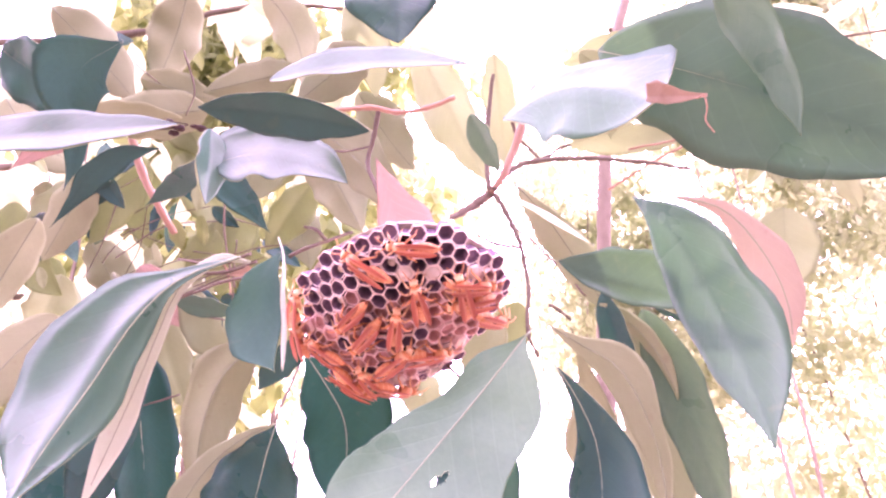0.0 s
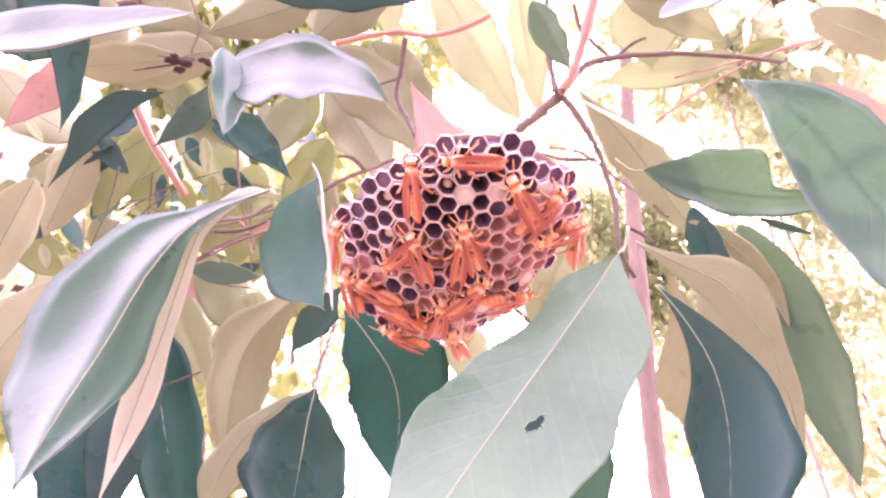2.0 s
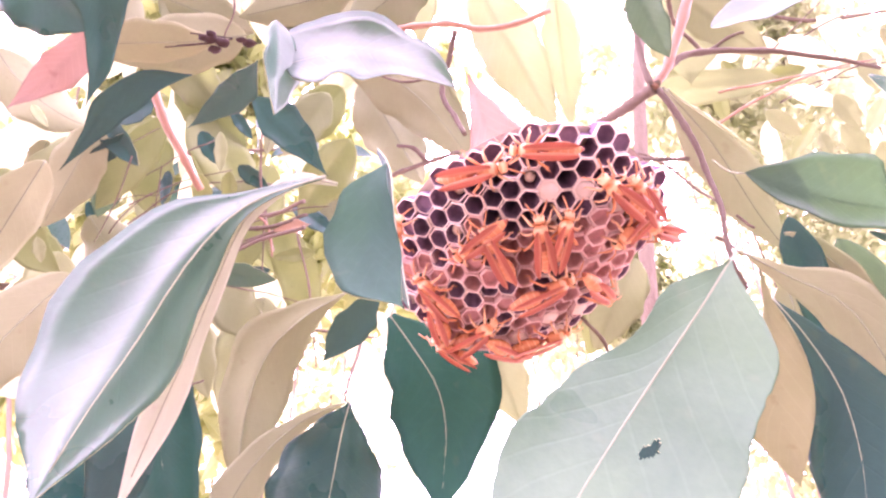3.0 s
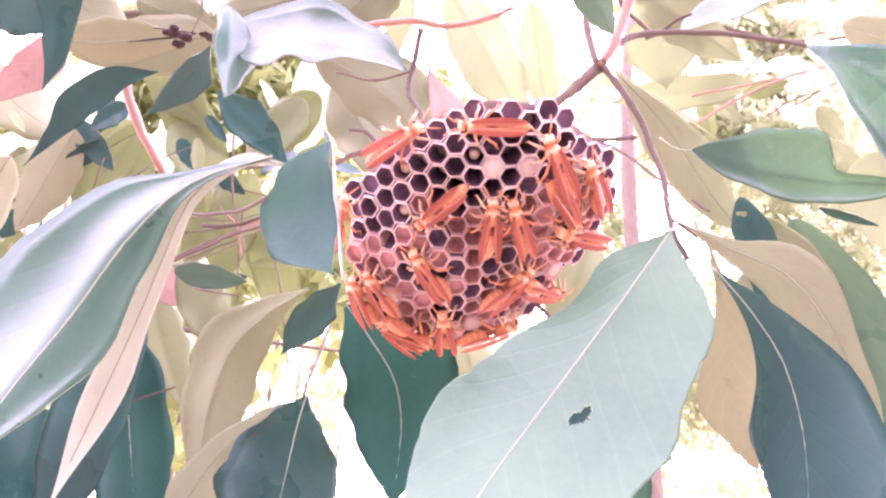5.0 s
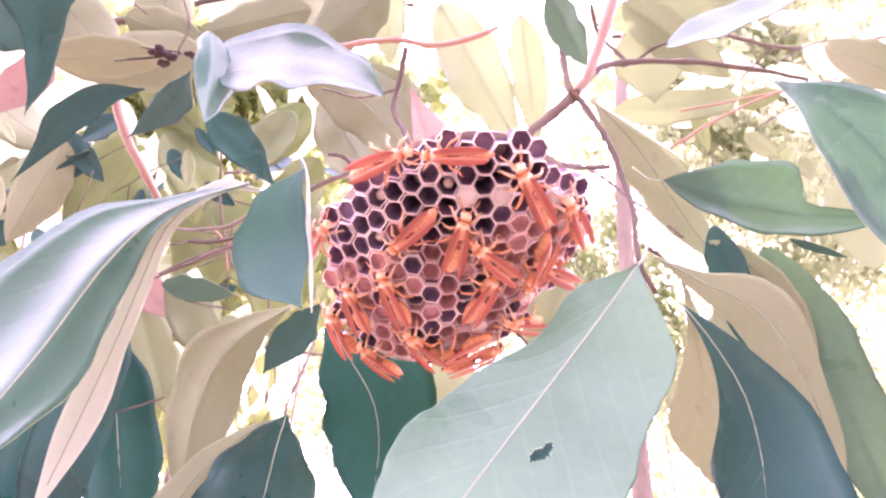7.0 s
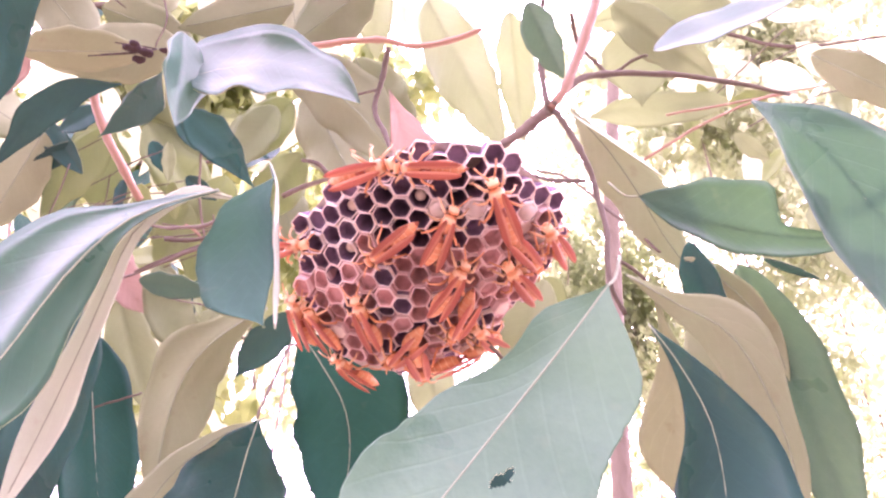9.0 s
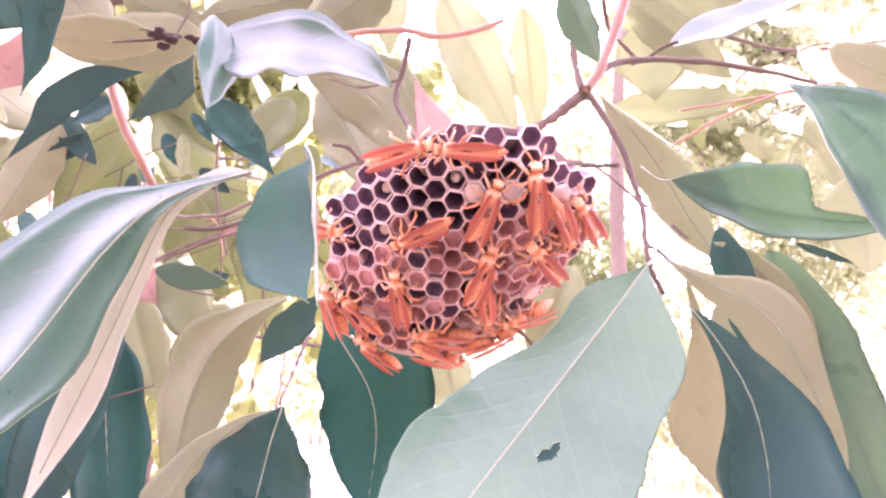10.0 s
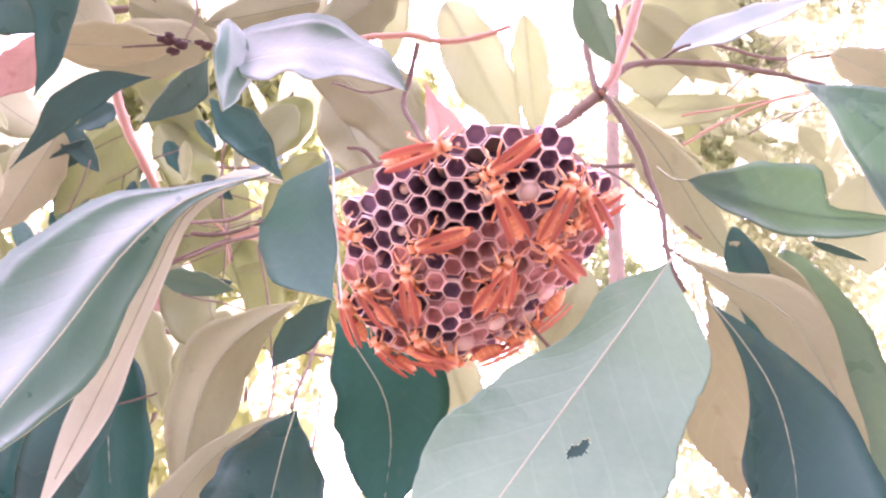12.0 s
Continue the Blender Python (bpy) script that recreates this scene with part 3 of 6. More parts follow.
def wasp_meshes():
    mm = 0.001
    sc = lambda rows: [(y * mm, r * mm, z * mm) for y, r, z in rows]
    me = {}
    me["thorax"] = mesh_of(blob(sc(((-2.6, 0.5, 2.3), (-2.0, 1.2, 2.4), (-0.8, 1.65, 2.6), (0.6, 1.7, 2.7), (1.7, 1.35, 2.6), (2.3, 0.6, 2.5))), 12, 0.95, (1, 0, 0, 2, 0)), "thorax", SHELL, SHELL_DARK, SHELL_BAND)
    me["head"] = mesh_of(blob(sc(((2.4, 0.6, 2.4), (2.7, 1.45, 2.4), (3.3, 1.6, 2.3), (3.9, 1.2, 2.1), (4.2, 0.5, 1.9))), 12, 0.85, (0, 0, 2, 2)), "head", SHELL, SHELL_DARK, SHELL_BAND)
    me["abdomen"] = mesh_of(blob(sc(((-2.4, 0.35, 2.3), (-3.4, 0.5, 2.3), (-4.4, 1.15, 2.2), (-5.5, 1.75, 2.1), (-5.7, 1.78, 2.1), (-7.0, 1.95, 1.9), (-7.2, 1.95, 1.9), (-8.6, 1.75, 1.7), (-8.8, 1.7, 1.7), (-10.2, 1.25, 1.4), (-10.4, 1.2, 1.4), (-11.6, 0.65, 1.1), (-12.4, 0.15, 0.9))), 14, 0.92, (1, 1, 0, 2, 0, 2, 0, 2, 0, 2, 0, 1)), "abdomen", SHELL, SHELL_DARK, SHELL_BAND)
    for name, sx in (("left", -1), ("right", 1)):
        bm = bmesh.new()
        bmesh.ops.create_uvsphere(bm, u_segments=8, v_segments=6, radius=1)
        for v in bm.verts:
            v.co = Vector((sx * 1.35 + v.co.x * 0.42, 3.2 + v.co.y * 0.5, 2.45 + v.co.z * 0.8)) * mm
        me["eye_" + name] = smooth(mesh_of(bm, "eye", EYE_SKIN))
        bm = bmesh.new()
        tube(bm, [Vector(p) * mm for p in ((sx * 0.5, 4.0, 2.5), (sx * 0.9, 5.0, 3.0), (sx * 1.7, 6.2, 2.6), (sx * 2.4, 7.4, 1.8))], [0.17 * mm, 0.16 * mm, 0.17 * mm, 0.12 * mm], 6)
        me["antenna_" + name] = mesh_of(bm, "antenna", SHELL)
        bm = bmesh.new()
        prof = ((0, 0.35), (0.15, 0.75), (0.4, 1.0), (0.7, 0.95), (0.9, 0.65), (1.0, 0.15))
        top = []
        for d in (0.03, -0.03):
            rows = []
            for s, w in prof:
                y = 1.2 - 12.4 * s
                c = sx * (0.85 + 0.28 * math.sin(s * 2.2))
                z = 4.2 + 0.3 * math.sin(s * 3) - 0.5 * s + d
                rows.append([bm.verts.new(Vector((c + sx * w * k * 1.25, y, z + 0.12 * (k % 1.0))) * mm) for k in (-0.7, -0.2, 0.3, 0.8)])
            for a, b in zip(rows, rows[1:]):
                for k in range(3):
                    f = bm.faces.new((a[k], a[k + 1], b[k + 1], b[k]))
                    f.smooth, f.material_index = True, 1 if k == 0 else 0
            top.append(rows)
        u, w = top
        loop = [(i, 0) for i in range(6)] + [(5, k) for k in range(1, 4)] + [(i, 3) for i in range(4, -1, -1)] + [(0, k) for k in (2, 1)]
        for (i0, k0), (i1, k1) in zip(loop, loop[1:] + loop[:1]):
            bm.faces.new((u[i0][k0], u[i1][k1], w[i1][k1], w[i0][k0]))
        me["wing_" + name] = mesh_of(bm, "wing", WING, WING_PALE)
        for i, (y0, y1, out) in enumerate(((1.4, 3.6, 3.3), (0.2, -0.4, 4.4), (-1.2, -4.6, 4.6))):
            bm = bmesh.new()
            tube(bm, [Vector(p) * mm for p in ((sx * 0.9, y0, 1.6), (sx * out * 0.62, (y0 + y1) / 2 + 0.2, 3.0), (sx * out * 0.9, y1, 1.0), (sx * out, y1 + 0.4, 0.15), (sx * (out + 0.6), y1 * 1.12, 0.05))], [0.33 * mm, 0.36 * mm, 0.24 * mm, 0.16 * mm, 0.10 * mm], 6)
            me["leg_%s_%d" % (name, i)] = mesh_of(bm, "leg", SHELL_BAND if i < 2 else SHELL)
    return me


WASP_MESHES = wasp_meshes()
WASP_SIZE = 1.38


def build_wasp(label, k=0):
    """A wasp; its size and how far its wings are opened vary with k."""
    w = thing("wasp", label, "wasp", "wasps on the comb")
    size, spread = WASP_SIZE * (0.93, 1.0, 1.05, 0.97)[k % 4], (0, 2, 1, 4, 1)[k % 5]
    for key, me in WASP_MESHES.items():
        at = Matrix.Scale(size, 4)
        if key.startswith("wing"):
            sx = 1 if key == "wing_right" else -1
            at = at @ pose(sx * 0.001, 0.001, 0.0042, 0, 0, sx * spread) @ pose(-sx * 0.001, -0.001, -0.0042)
        elif key.startswith("abdomen"):
            at = at @ pose(0, 0, 0, (0, 4, -3, 6)[k % 4])
        part(key.split("_")[0], me, w, at)
    return w


WASP_LABELS = ("orange-brown paper wasp with folded reddish wings on the comb", "rust-red paper wasp walking over the comb's cells", "orange paper wasp tending an open cell", "reddish paper wasp clinging to the comb's rim")


# ---- the branch that carries the comb ----
branch = thing("leafy_branch", "leafy branch with brown twigs, glossy green and beige hanging leaves", "branch")
twig(branch, ((0.0371, 0.2123, 1.7719), (0.0300, 0.2158, 1.7516), (0.0239, 0.2194, 1.7353), (0.0180, 0.2210, 1.7266)), 0.00170, 0.00140, BARK_RED, label="reddish brown shoot")
twig(branch, ((0.0180, 0.2210, 1.7266), (0.0133, 0.2299, 1.7273), (0.0072, 0.2426, 1.7294), (0.0027, 0.2567, 1.7352)), 0.00190, 0.00130)
twig(branch, ((0.0186, 0.2205, 1.7274), (0.0262, 0.2208, 1.7367), (0.0360, 0.2229, 1.7426), (0.0585, 0.2262, 1.7459), (0.0818, 0.2307, 1.7469), (0.1042, 0.2359, 1.7466)), 0.00130, 0.00070)
twig(branch, ((0.0194, 0.2211, 1.7263), (0.0257, 0.2223, 1.7136), (0.0298, 0.2240, 1.7000), (0.0300, 0.2217, 1.6836), (0.0291, 0.2209, 1.6686), (0.0324, 0.2228, 1.6611)), 0.00100, 0.00060)
twig(branch, ((0.0288, 0.2312, 1.7076), (0.0209, 0.2397, 1.7135), (0.0139, 0.2471, 1.7211)), 0.00080, 0.00050)
twig(branch, ((0.0177, 0.2207, 1.7271), (0.0167, 0.2228, 1.7439), (0.0187, 0.2215, 1.7666), (0.0205, 0.2140, 1.7800)), 0.00110, 0.00080)
twig(branch, ((-0.0674, 0.2531, 1.7146), (-0.0596, 0.2514, 1.7173), (-0.0516, 0.2513, 1.7210), (-0.0404, 0.2519, 1.7255)), 0.00090, 0.00070)
twig(branch, ((-0.0512, 0.2513, 1.7210), (-0.0559, 0.2490, 1.7254), (-0.0617, 0.2511, 1.7281)), 0.00090, 0.00060)
twig(branch, ((-0.0709, 0.2880, 1.8164), (-0.0577, 0.2868, 1.8179), (-0.0419, 0.2857, 1.8189), (-0.0261, 0.2868, 1.8162), (-0.0103, 0.2855, 1.8177), (0.0056, 0.2823, 1.8226)), 0.00150, 0.00130, BARK_RED, label="reddish brown shoot")
twig(branch, ((-0.0373, 0.2947, 1.8232), (-0.0402, 0.3028, 1.8129), (-0.0439, 0.3087, 1.7984), (-0.0384, 0.3061, 1.7823), (-0.0345, 0.3020, 1.7690)), 0.00140, 0.00110)
twig(branch, ((-0.0403, 0.3055, 1.8081), (-0.0596, 0.3145, 1.8093), (-0.0806, 0.3203, 1.8206)), 0.00070, 0.00050)
twig(branch, ((-0.1087, 0.3262, 1.7501), (-0.1249, 0.3379, 1.7504), (-0.1447, 0.3477, 1.7544), (-0.1626, 0.3560, 1.7610)), 0.00100, 0.00070)
twig(branch, ((-0.1088, 0.3321, 1.7395), (-0.1305, 0.3440, 1.7398), (-0.1533, 0.3572, 1.7379), (-0.1775, 0.3707, 1.7355)), 0.00100, 0.00060)
twig(branch, ((-0.2034, 0.3441, 1.8460), (-0.1974, 0.3563, 1.8238), (-0.1850, 0.3685, 1.8014), (-0.1813, 0.3845, 1.7930)), 0.00260, 0.00210, BARK_RED, label="reddish brown shoot")
twig(branch, ((-0.1422, 0.3601, 1.8142), (-0.1440, 0.3709, 1.7950), (-0.1427, 0.3817, 1.7756), (-0.1382, 0.3924, 1.7562)), 0.00070, 0.00060)
twig(branch, ((-0.1947, 0.4690, 1.7040), (-0.2124, 0.4722, 1.6992), (-0.2371, 0.4766, 1.6928)), 0.00070, 0.00050)
twig(branch, ((-0.0818, 0.3550, 1.6970), (-0.0862, 0.3447, 1.6747), (-0.0875, 0.3350, 1.6592)), 0.00080, 0.00060)
twig(branch, ((-0.1289, 0.4051, 1.7740), (-0.1226, 0.4212, 1.7447), (-0.1199, 0.4440, 1.7039)), 0.00070, 0.00050)
twig(branch, ((0.0006, 0.2746, 1.6725), (0.0073, 0.2783, 1.6656), (0.0110, 0.2820, 1.6588)), 0.00070, 0.00060)
twig(branch, ((0.2338, 0.5294, 1.9835), (0.2711, 0.5108, 2.0149), (0.3085, 0.4922, 2.0462)), 0.00070, 0.00060)
twig(branch, ((-0.1860, 0.4158, 1.8510), (-0.2121, 0.4212, 1.8420), (-0.2352, 0.4350, 1.8384), (-0.2734, 0.4442, 1.8229)), 0.00050, 0.00030)
twig(branch, ((-0.2295, 0.4332, 1.8416), (-0.2358, 0.4475, 1.8151), (-0.2496, 0.4601, 1.7922)), 0.00050, 0.00030)
twig(branch, ((-0.1984, 0.4438, 1.7993), (-0.1659, 0.4330, 1.7968), (-0.1346, 0.4199, 1.7988), (-0.1135, 0.4189, 1.7997)), 0.00060, 0.00040)
twig(branch, ((-0.1951, 0.4516, 1.7846), (-0.1625, 0.4372, 1.7887), (-0.1312, 0.4232, 1.7925)), 0.00060, 0.00040)
twig(branch, ((-0.1575, 0.4356, 1.8127), (-0.1598, 0.4452, 1.7949), (-0.1624, 0.4609, 1.7657)), 0.00060, 0.00050)
twig(branch, ((-0.2471, 0.4382, 1.7997), (-0.2106, 0.4267, 1.8192), (-0.1700, 0.4241, 1.8226)), 0.00060, 0.00040)
twig(branch, ((-0.2208, 0.4574, 1.7644), (-0.1952, 0.4497, 1.7774), (-0.1585, 0.4418, 1.7904)), 0.00060, 0.00040)
twig(branch, ((-0.2739, 0.4679, 1.8089), (-0.2603, 0.4600, 1.8228), (-0.2427, 0.4539, 1.8332)), 0.00050, 0.00030)
twig(branch, ((-0.2143, 0.3661, 1.8040), (-0.2221, 0.3753, 1.7841), (-0.2356, 0.3860, 1.7609)), 0.00050, 0.00030)
twig(branch, ((-0.1452, 0.2780, 1.8530), (-0.1394, 0.2876, 1.8328), (-0.1444, 0.2935, 1.8200)), 0.00050, 0.00040)
twig(branch, ((-0.1722, 0.2808, 1.8462), (-0.1583, 0.2858, 1.8360)), 0.00040, 0.00030)
twig(branch, ((0.0267, 0.2157, 1.7614), (0.0279, 0.2192, 1.7579), (0.0300, 0.2222, 1.7544), (0.0353, 0.2249, 1.7494), (0.0389, 0.2266, 1.7459)), 0.00070, 0.00060)
twig(branch, ((0.0383, 0.2298, 1.7475), (0.0426, 0.2274, 1.7478), (0.0469, 0.2239, 1.7488), (0.0512, 0.2212, 1.7490)), 0.00070, 0.00050)
twig(branch, ((-0.2484, 0.4686, 1.7896), (-0.2239, 0.4611, 1.8019), (-0.1995, 0.4565, 1.8087)), 0.00050, 0.00030)
twig(branch, ((-0.1771, 0.4087, 1.7905), (-0.1559, 0.4096, 1.7879), (-0.1350, 0.4072, 1.7910)), 0.00050, 0.00030)
twig(branch, ((-0.2742, 0.4861, 1.8418), (-0.2348, 0.4770, 1.8559), (-0.1959, 0.4723, 1.8624)), 0.00060, 0.00030)
twig(branch, ((-0.2465, 0.4156, 1.7613), (-0.2291, 0.4106, 1.7694), (-0.2120, 0.4063, 1.7762)), 0.00060, 0.00030)
twig(branch, ((-0.2565, 0.4852, 1.8424), (-0.2280, 0.4907, 1.8311), (-0.1995, 0.4982, 1.8161)), 0.00040, 0.00030)
twig(branch, ((-0.1673, 0.4504, 1.8385), (-0.1488, 0.4528, 1.8332), (-0.1303, 0.4560, 1.8266)), 0.00070, 0.00030)
twig(branch, ((-0.1730, 0.4206, 1.7485), (-0.1513, 0.4224, 1.7442), (-0.1297, 0.4249, 1.7385)), 0.00060, 0.00030)
twig(branch, ((-0.2717, 0.4160, 1.8234), (-0.2455, 0.4075, 1.8373), (-0.2198, 0.4008, 1.8480)), 0.00050, 0.00030)
twig(branch, ((-0.2795, 0.4683, 1.8329), (-0.2597, 0.4652, 1.8373), (-0.2403, 0.4645, 1.8376)), 0.00040, 0.00030)
twig(branch, ((0.3600, 0.6091, 2.0393), (0.4058, 0.5960, 2.0603), (0.4514, 0.5923, 2.0646)), 0.00090, 0.00050)
twig(branch, ((0.3279, 0.6153, 2.0299), (0.3675, 0.6039, 2.0483), (0.4076, 0.6005, 2.0522)), 0.00090, 0.00050)
twig(branch, ((0.3447, 0.5830, 2.0869), (0.3856, 0.5712, 2.1058), (0.4262, 0.5678, 2.1097)), 0.00090, 0.00050)
twig(branch, ((0.0237, 0.2790, 1.7438), (0.0355, 0.2727, 1.7353), (0.0497, 0.2694, 1.7183), (0.0555, 0.2646, 1.7079), (0.0599, 0.2596, 1.6980)), 0.00060, 0.00050)
twig(branch, ((0.0429, 0.2538, 1.6919), (0.0471, 0.2543, 1.6893), (0.0516, 0.2551, 1.6856)), 0.00080, 0.00050)
twig(branch, ((-0.1466, 0.3493, 1.7490), (-0.1365, 0.3494, 1.7483), (-0.1259, 0.3483, 1.7496), (-0.1110, 0.3461, 1.7541)), 0.00120, 0.00080)
twig(branch, ((-0.1612, 0.3565, 1.7345), (-0.1448, 0.3537, 1.7418), (-0.1263, 0.3510, 1.7479)), 0.00060, 0.00060)
twig(branch, ((-0.1412, 0.3565, 1.7613), (-0.1352, 0.3638, 1.7572), (-0.1339, 0.3736, 1.7442)), 0.00060, 0.00050, BARK_RED)
twig(branch, ((0.1123, 0.3857, 1.8242), (0.1460, 0.3782, 1.8436), (0.1839, 0.3684, 1.8579), (0.2206, 0.3619, 1.8635)), 0.00100, 0.00060, BARK_RED)
twig(branch, ((0.1271, 0.3760, 1.8506), (0.1666, 0.3741, 1.8584), (0.2084, 0.3690, 1.8637)), 0.00080, 0.00050, BARK_RED)
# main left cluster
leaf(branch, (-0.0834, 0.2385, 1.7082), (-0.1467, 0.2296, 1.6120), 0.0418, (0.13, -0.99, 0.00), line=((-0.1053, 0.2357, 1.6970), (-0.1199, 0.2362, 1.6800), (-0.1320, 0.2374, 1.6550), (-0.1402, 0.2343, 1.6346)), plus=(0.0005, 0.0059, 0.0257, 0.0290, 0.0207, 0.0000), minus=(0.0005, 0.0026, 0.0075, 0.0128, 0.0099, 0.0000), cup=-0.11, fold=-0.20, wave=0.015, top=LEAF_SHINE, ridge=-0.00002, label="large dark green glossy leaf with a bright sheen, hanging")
leaf(branch, (-0.0800, 0.2415, 1.7069), (-0.1514, 0.2831, 1.6106), 0.0110, (-0.27, 0.79, 0.54), line=((-0.0925, 0.2392, 1.7069), (-0.1071, 0.2420, 1.6966), (-0.1169, 0.2523, 1.6828), (-0.1257, 0.2623, 1.6663), (-0.1382, 0.2743, 1.6423)), plus=(0.0006, 0.0020, 0.0024, 0.0030, 0.0037, 0.0055, 0.0000), minus=(0.0006, 0.0024, 0.0026, 0.0030, 0.0037, 0.0055, 0.0000), fold=0.3, wave=0.02, under=LEAF_CREAM, label="long narrow leaf showing its beige underside")
leaf(branch, (-0.1574, 0.3205, 1.7012), (-0.1880, 0.3547, 1.6006), 0.0290, (0.55, -0.73, -0.41), cup=-0.10, fold=0.2, bend=0.005, side=0.025, label="dark blue-green leaf with a pale thin margin")
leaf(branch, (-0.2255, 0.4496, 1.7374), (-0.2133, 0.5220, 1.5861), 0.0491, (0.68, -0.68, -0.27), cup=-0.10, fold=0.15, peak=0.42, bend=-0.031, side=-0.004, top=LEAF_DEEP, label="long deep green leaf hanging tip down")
leaf(branch, (-0.1995, 0.3449, 1.6598), (-0.2012, 0.3581, 1.5952), 0.0355, (0.71, -0.68, -0.16), fold=0.2, label="dark green leathery leaf")
leaf(branch, (-0.1278, 0.3506, 1.7477), (-0.1102, 0.3486, 1.7499), 0.0069, (-0.03, -0.86, -0.51), line=((-0.1218, 0.3500, 1.7487), (-0.1158, 0.3495, 1.7491)), plus=(0.0006, 0.0020, 0.0029, 0.0000), minus=(0.0006, 0.0029, 0.0040, 0.0000), fold=0.4, wave=0.08, top=LEAF_PINK, under=LEAF_PINK, label="small dry pinkish leaf caught on a twig")
leaf(branch, (-0.0898, 0.3380, 1.7085), (-0.1445, 0.3929, 1.6289), 0.0325, (0.08, 0.85, 0.53), line=((-0.1101, 0.3478, 1.7005), (-0.1273, 0.3587, 1.6874), (-0.1377, 0.3711, 1.6674), (-0.1424, 0.3829, 1.6446)), plus=(0.0005, 0.0082, 0.0156, 0.0163, 0.0119, 0.0000), minus=(0.0005, 0.0082, 0.0170, 0.0151, 0.0083, 0.0000), fold=0.2, cup=0.1, wave=0.02, label="broad leaf turned to show its beige underside")
leaf(branch, (-0.0881, 0.3508, 1.6625), (-0.1450, 0.3628, 1.6045), 0.0182, (-0.13, 0.94, 0.33), line=((-0.1080, 0.3532, 1.6548), (-0.1255, 0.3560, 1.6404), (-0.1373, 0.3594, 1.6229)), plus=(0.0005, 0.0039, 0.0079, 0.0091, 0.0000), minus=(0.0005, 0.0031, 0.0071, 0.0091, 0.0000), fold=0.25, wave=0.02, label="leaf turned to show its beige underside")
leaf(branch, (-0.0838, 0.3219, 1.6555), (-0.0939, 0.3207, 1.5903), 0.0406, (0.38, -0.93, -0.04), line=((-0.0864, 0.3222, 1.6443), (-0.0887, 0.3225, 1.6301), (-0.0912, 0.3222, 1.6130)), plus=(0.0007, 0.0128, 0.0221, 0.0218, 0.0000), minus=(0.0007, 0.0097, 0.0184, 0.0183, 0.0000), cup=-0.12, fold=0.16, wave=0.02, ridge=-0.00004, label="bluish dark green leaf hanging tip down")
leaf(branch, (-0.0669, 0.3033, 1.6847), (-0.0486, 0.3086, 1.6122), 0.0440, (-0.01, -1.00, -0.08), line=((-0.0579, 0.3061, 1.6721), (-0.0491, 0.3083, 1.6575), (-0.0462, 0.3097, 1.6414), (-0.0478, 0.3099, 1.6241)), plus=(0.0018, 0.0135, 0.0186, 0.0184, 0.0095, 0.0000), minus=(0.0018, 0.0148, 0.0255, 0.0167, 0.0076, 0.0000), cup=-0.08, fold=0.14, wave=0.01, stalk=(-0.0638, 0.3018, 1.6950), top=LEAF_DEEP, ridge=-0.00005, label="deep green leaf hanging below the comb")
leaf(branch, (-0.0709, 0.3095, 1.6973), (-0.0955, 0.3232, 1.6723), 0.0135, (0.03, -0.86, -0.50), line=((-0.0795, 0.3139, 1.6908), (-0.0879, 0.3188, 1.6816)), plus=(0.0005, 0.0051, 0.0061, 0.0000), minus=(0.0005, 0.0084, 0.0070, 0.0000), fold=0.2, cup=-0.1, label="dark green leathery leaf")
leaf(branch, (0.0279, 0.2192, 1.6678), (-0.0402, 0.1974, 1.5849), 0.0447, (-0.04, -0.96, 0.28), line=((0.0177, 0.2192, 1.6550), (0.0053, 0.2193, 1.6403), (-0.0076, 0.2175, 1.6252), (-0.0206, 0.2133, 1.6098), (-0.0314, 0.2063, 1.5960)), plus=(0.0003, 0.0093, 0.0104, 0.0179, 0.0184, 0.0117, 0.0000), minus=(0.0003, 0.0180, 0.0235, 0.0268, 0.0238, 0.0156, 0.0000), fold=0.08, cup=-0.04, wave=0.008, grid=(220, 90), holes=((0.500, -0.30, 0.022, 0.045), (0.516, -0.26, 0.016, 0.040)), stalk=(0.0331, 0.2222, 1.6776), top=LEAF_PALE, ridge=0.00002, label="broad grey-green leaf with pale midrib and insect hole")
leaf(branch, (-0.0635, 0.2257, 1.7042), (-0.0577, 0.2136, 1.6540), 0.0192, (-0.03, -0.97, 0.23), line=((-0.0668, 0.2234, 1.6933), (-0.0670, 0.2227, 1.6801), (-0.0642, 0.2190, 1.6655)), plus=(0.0003, 0.0075, 0.0122, 0.0112, 0.0000), minus=(0.0003, 0.0046, 0.0069, 0.0062, 0.0000), cup=-0.10, fold=0.10, wave=0.01, top=LEAF_MATT, label="grey-green leaf with curled pale margin beside the comb")
leaf(branch, (-0.0665, 0.2314, 1.7127), (-0.0566, 0.2193, 1.6564), 0.0120, (-0.98, -0.13, -0.15), line=((-0.0630, 0.2296, 1.7036), (-0.0616, 0.2292, 1.6915), (-0.0599, 0.2288, 1.6783), (-0.0581, 0.2252, 1.6662)), plus=(0.0010, 0.0040, 0.0060, 0.0060, 0.0050, 0.0010), minus=(0.0010, 0.0040, 0.0060, 0.0060, 0.0050, 0.0010), fold=0.1, wave=0.02, under=LEAF_CREAM, label="pale curled margin bending down beside the comb")
